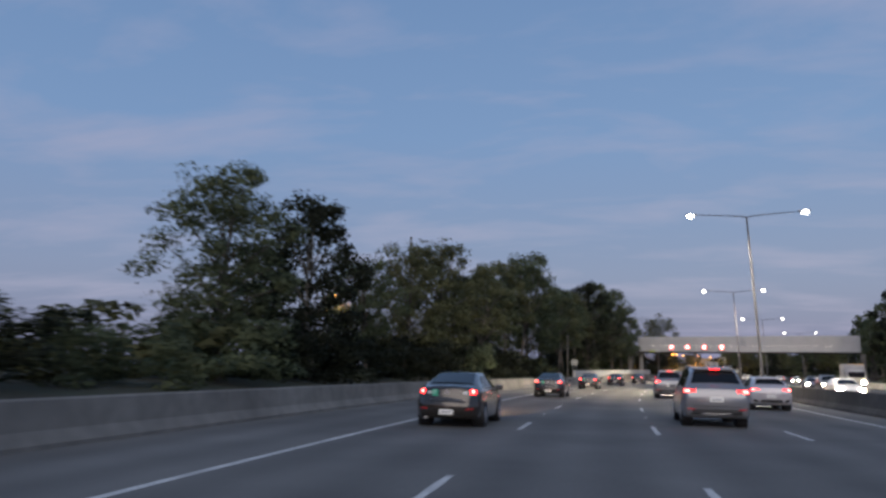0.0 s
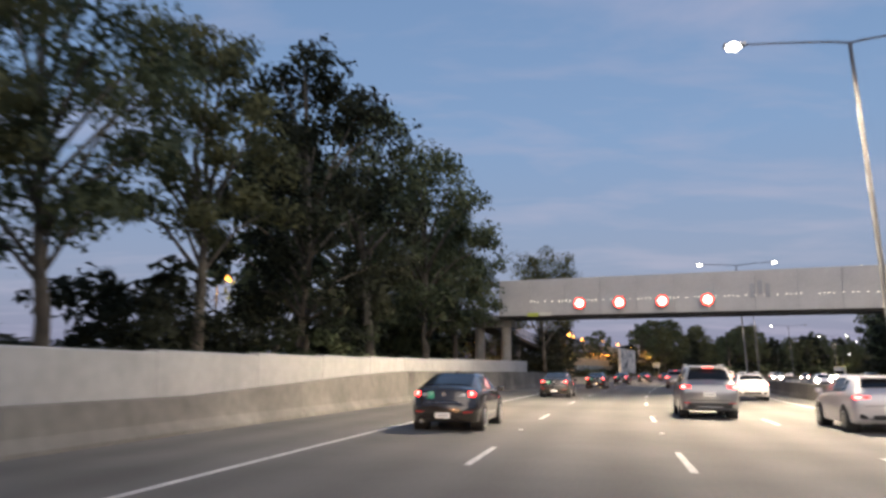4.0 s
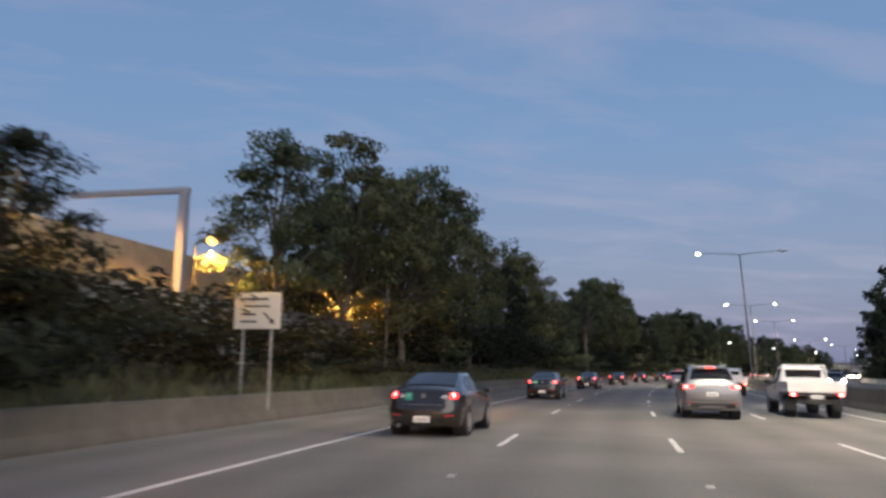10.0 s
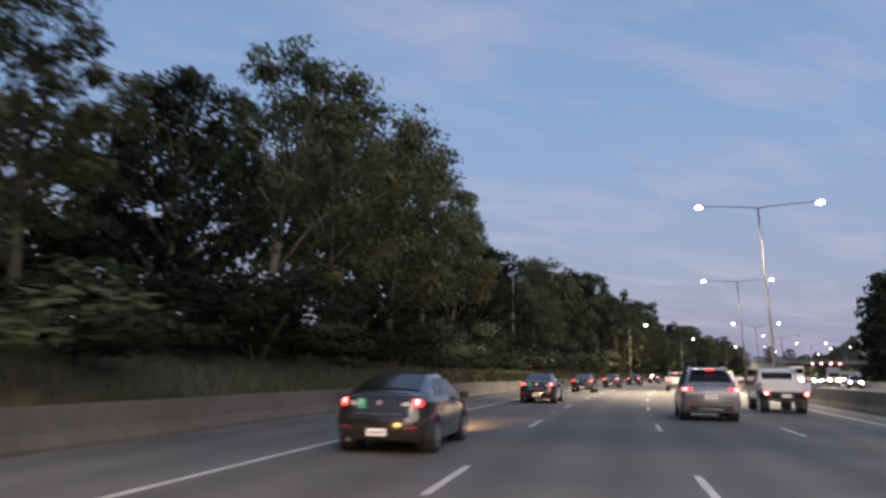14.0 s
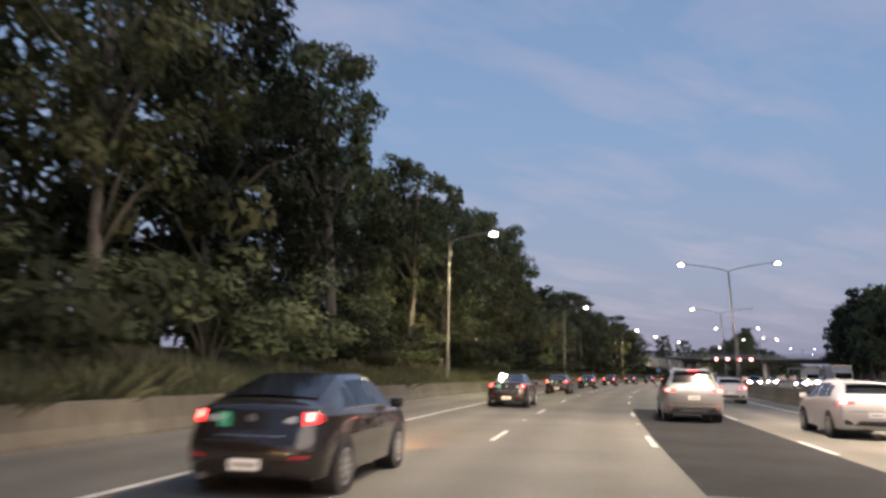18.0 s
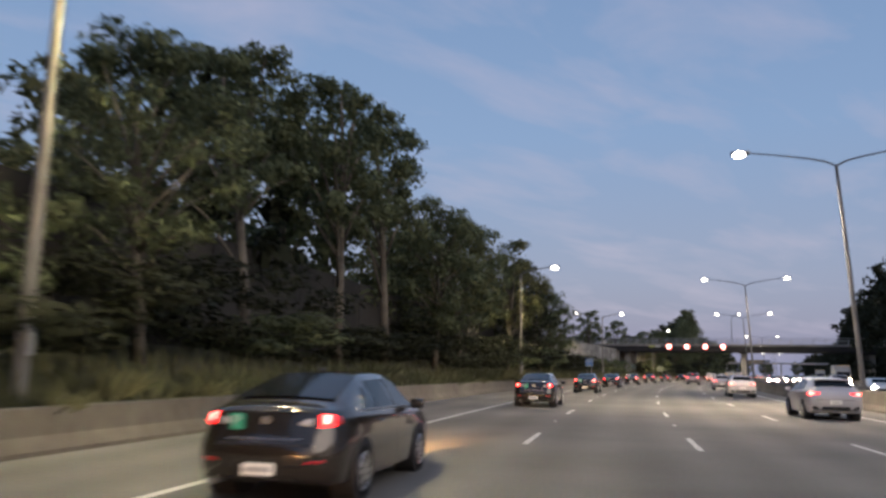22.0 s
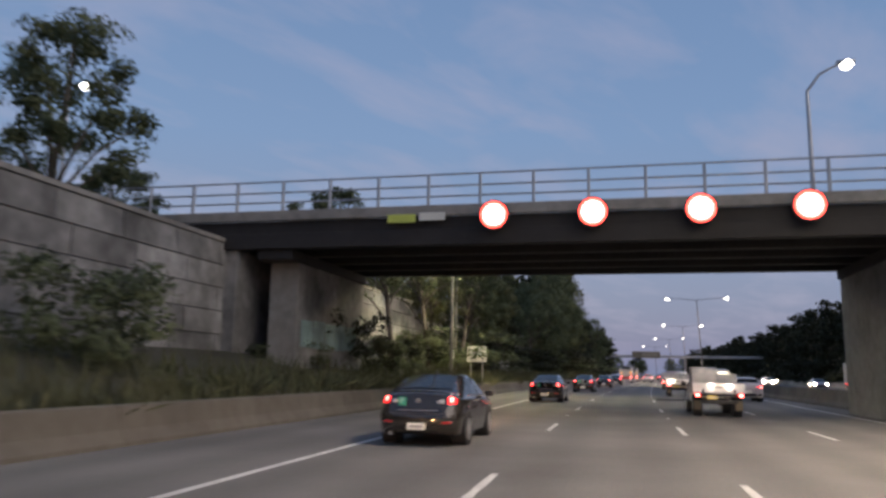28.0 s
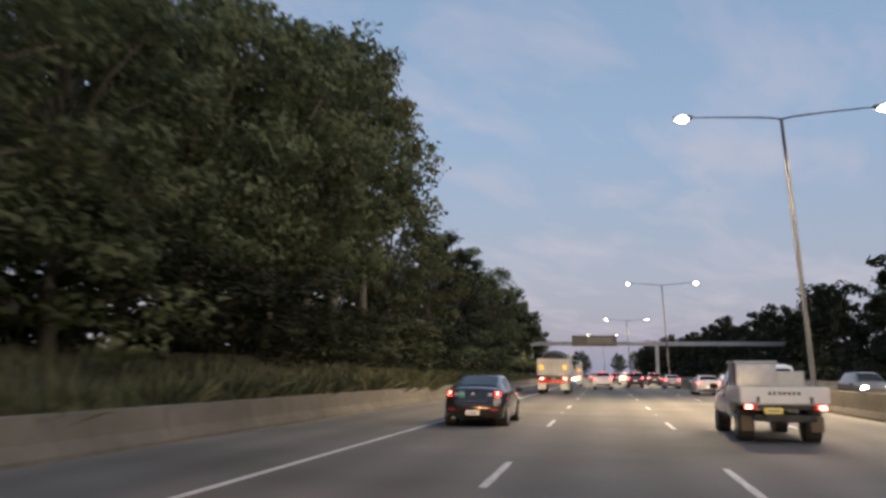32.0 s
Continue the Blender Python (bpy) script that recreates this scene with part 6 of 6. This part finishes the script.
# trees by and beyond the footbridge
for s, lat, h, kind in ((167, -14.2, 14.0, 0), (176, -19.5, 14.5, 2), (193.2, -11.3, 14.4, 10), (190, -25.5, 9, 4), (186.5, -18.6, 5.2, 4), (183, -13.2, 5.0, 4), (197, -22, 8.5, 4), (170, -24, 9.0, 4), (177, -26, 9.0, 4), (184, -25, 9.0, 4), (163, -21, 9.0, 4), (206, -21.5, 8.5, 2), (214, -22, 8, 4), (203, -26, 22.0, 5), (208.3, -14.6, 6.4, 4), (212.5, -15.6, 7.0, 4), (217.6, -14.2, 8.6, 4), (220.5, -15.2, 7.4, 2), (232.5, -17.2, 5.4, 1), (237.2, -16.4, 5.0, 5), (239.2, -14.1, 7.0, 3), (243.4, -14.1, 8.2, 3), (236, -27, 6.4, 4), (720, -20.5, 13.0, 3), (727, -22, 9.0, 3), (799, -20.3, 11.3, 1), (805, -21.6, 11.0, 5), (369, -10.4, 14.6, 3), (745, -19, 12.5, 3), (739, -13.0, 8.6, 3), (748, -13.4, 10.0, 3), (756, -12.8, 9.0, 3), (503, -17.4, 12.5, 4), (511, -17.0, 13.0, 2), (518, -17.2, 12.0, 4), (763, -13.6, 10.6, 3), (768.5, -14.2, 11.4, 0), (777, -14.6, 8.2, 2)):
    plant(kind, s, lat, 0.8 if s < 400 else 2.0, h, "gum trees along the embankment", rng.uniform(0, 360))
# understorey: shade under the crowns is put into its dark leaf colour
s = -6.0
while s < 1000:
    k = rng.random()
    if 176 < s < 262:
        s += 4
        if 194 < s < 206:
            shrub(3, s, -12.0 - rng.random(), 0.5, rng.uniform(2.6, 3.8), 5.0, "shrubs along the verge", rng.uniform(0, 360))
        if 194 < s < 224:
            shrub(0, s, -18.6 - rng.random(), 0.6, rng.uniform(2.0, 3.4), 4.0, "shrubs along the verge", rng.uniform(0, 360))
        continue
    if 775 < s < 792:
        s += 4
        continue
    if 686 < s < 748:
        if k < 0.8 and (s < 718 or s > 727):
            shrub(3 + int(k * 9) % 2, s, -12.4 - 2.2 * rng.random(), 1.2, rng.uniform(1.2, 3.4), rng.uniform(2.2, 3.8), "shrubs along the verge", rng.uniform(0, 360))
        s += 4.5
        continue
    tall = rng.uniform(1.9, 2.9) if s < 48 else rng.uniform(2.6, 3.6) if s < 84 else rng.uniform(2.2, 3.2) if s < 104 else rng.uniform(1.5, 2.4) if s < 126 else rng.uniform(2.2, 4.2)
    if 262 < s < 300:
        tall *= 1.3 if s < 279 else 0.62
    back = 1.3 if s > 300 else 0.9
    if 98 < s < 150:
        back = 3.2
    if 150 < s < 177:
        back = 5.0
    if 584 < s < 606:
        tall *= 0.55
    if 436 < s < 480:
        tall *= 1.5
    if 652 < s < 687:
        tall *= 0.6
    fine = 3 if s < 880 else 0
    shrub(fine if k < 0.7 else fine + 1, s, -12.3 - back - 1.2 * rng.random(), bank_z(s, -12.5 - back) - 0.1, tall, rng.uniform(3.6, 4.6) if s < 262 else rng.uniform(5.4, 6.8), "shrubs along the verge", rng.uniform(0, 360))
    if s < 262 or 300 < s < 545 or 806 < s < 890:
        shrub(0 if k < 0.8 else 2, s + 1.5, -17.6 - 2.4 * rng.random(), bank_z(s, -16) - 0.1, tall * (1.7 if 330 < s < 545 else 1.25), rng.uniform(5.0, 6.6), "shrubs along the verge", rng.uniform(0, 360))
    s += rng.uniform(5.0, 6.6)
for i in range(24):
    shrub(3 + i % 2, 242.6 + 0.62 * i, -9.70, 0.42, rng.uniform(0.7, 1.1), rng.uniform(0.42, 0.56), "weeds under the mural", 40.0 * i)
for i in range(14):
    shrub(3 + i % 3 // 2, 216.4 + 1.85 * i, -11.1 - 0.4 * (i % 2), 0.5, rng.uniform(0.9, 1.6), rng.uniform(1.5, 2.1), "weeds under the graffiti wall", 55.0 * i)
# the far bank on the right, and woods ahead
s = 40.0
while s < 1130:
    h = rng.uniform(11, 15) if s < 280 else rng.uniform(14.5, 20) if s < 800 else rng.uniform(11, 15.5)
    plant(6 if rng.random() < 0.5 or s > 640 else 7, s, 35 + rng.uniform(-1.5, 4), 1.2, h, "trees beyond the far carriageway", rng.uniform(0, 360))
    if rng.random() < (0.25 if s < 700 else 0.45):
        shrub(0, s + 4, 32.6 + rng.random(), 0.8, rng.uniform(2.4, 4.0) if s < 700 else rng.uniform(4.0, 5.5), 5.0 if s < 700 else 7.5, "shrubs beyond the far carriageway", rng.uniform(0, 360))
    s += rng.uniform(7.0, 11.0) if s < 700 else rng.uniform(5.0, 7.0)
s = 1050.0
while s < 1235:
    for lat in (-26, -12, 2, 16, 44):
        if s > 1180 or abs(lat - 8) > 26:
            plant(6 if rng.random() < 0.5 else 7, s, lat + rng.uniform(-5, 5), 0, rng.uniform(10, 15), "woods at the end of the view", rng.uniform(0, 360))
    s += 14

# ---- grass on the verge
g = np.random.default_rng(5)


def grass(s0, s1, n, tall, label):
    s = g.uniform(s0, s1, n)
    lat = -9.65 - np.abs(g.normal(0, 1.5, n))
    tuft = 0.55 + 0.45 * np.sin(s * 0.7 + 3 * np.sin(s * 0.19)) * np.cos(lat * 2.0)
    keep = g.random(n) < np.clip(tuft, 0.15, 1)
    s, lat = s[keep], lat[keep]
    n = len(s)
    hd = np.interp(s, GRID, HEAD)
    x = np.interp(s, GRID, ROAD_X) + lat * np.cos(hd)
    y = np.interp(s, GRID, ROAD_Y) + lat * np.sin(hd)
    z = np.interp(-lat, [9.5, 10.5, 12.5, 15.2], [0.40, 0.75, 1.4, 2.1]) - 0.05
    h = tall * g.uniform(0.4, 1.15, n)
    a = g.uniform(0, 6.283, n)
    w = g.uniform(0.02, 0.05, n)
    lx, ly = g.normal(0, 0.2, n), g.normal(0, 0.2, n)
    v = np.stack([np.stack([x - w * np.cos(a), y - w * np.sin(a), z], 1), np.stack([x + w * np.cos(a), y + w * np.sin(a), z], 1), np.stack([x + lx, y + ly, z + h], 1)], 1).reshape(-1, 3)
    me = bpy.data.meshes.new("grass")
    me.from_pydata(v.tolist(), [], np.arange(n * 3).reshape(-1, 3).tolist())
    me.materials.append(GRASS)
    tagged(new("grass", me), label, "grass", kind="stuff")


grass(262, 420, 26000, 0.55, "dry tufted grass behind the barrier")
grass(420, 560, 34000, 0.70, "tall dry tufted grass behind the barrier")
grass(560, 700, 30000, 0.75, "tall dry tufted grass behind the barrier")
grass(700, 900, 42000, 0.80, "tall dry tufted grass behind the barrier")


# ---- dry grass tussocks on the verge
b = bmesh.new()
trng = random.Random(3)
for k in range(170):
    a, r = trng.uniform(0, 6.283), abs(trng.gauss(0, 0.26))
    base = Vector((r * math.cos(a), r * math.sin(a), 0))
    tip = base * (1.9 + trng.random()) + Vector((trng.gauss(0, 0.08), trng.gauss(0, 0.08), trng.uniform(0.45, 1.0)))
    w = Vector((-math.sin(a), math.cos(a), 0)) * trng.uniform(0.012, 0.028)
    b.faces.new([b.verts.new(q) for q in (base - w, base + w, base.lerp(tip, 0.6) + Vector((0, 0, 0.10)) + w * 0.7, tip)])
me = bpy.data.meshes.new("grass_tussock")
b.to_mesh(me)
b.free()
me.materials.append(GRASS)
s = 420.0
while s < 880:
    if trng.random() < 0.8:
        lat = -9.75 - abs(trng.gauss(0.2, 0.7))
        ob = tagged(new("grass_tussock", me), "dry straw-coloured grass tussock on the verge", "grass tussock", "tussocks along the verge")
        k = trng.uniform(0.5, 1.05)
        ob.matrix_world = stand(s, lat, bank_z(s, lat) - 0.03, trng.uniform(0, 360)) @ Matrix.Diagonal((k * 1.3, k * 1.3, k * 0.85, 1))
    s += trng.uniform(1.4, 3.2)
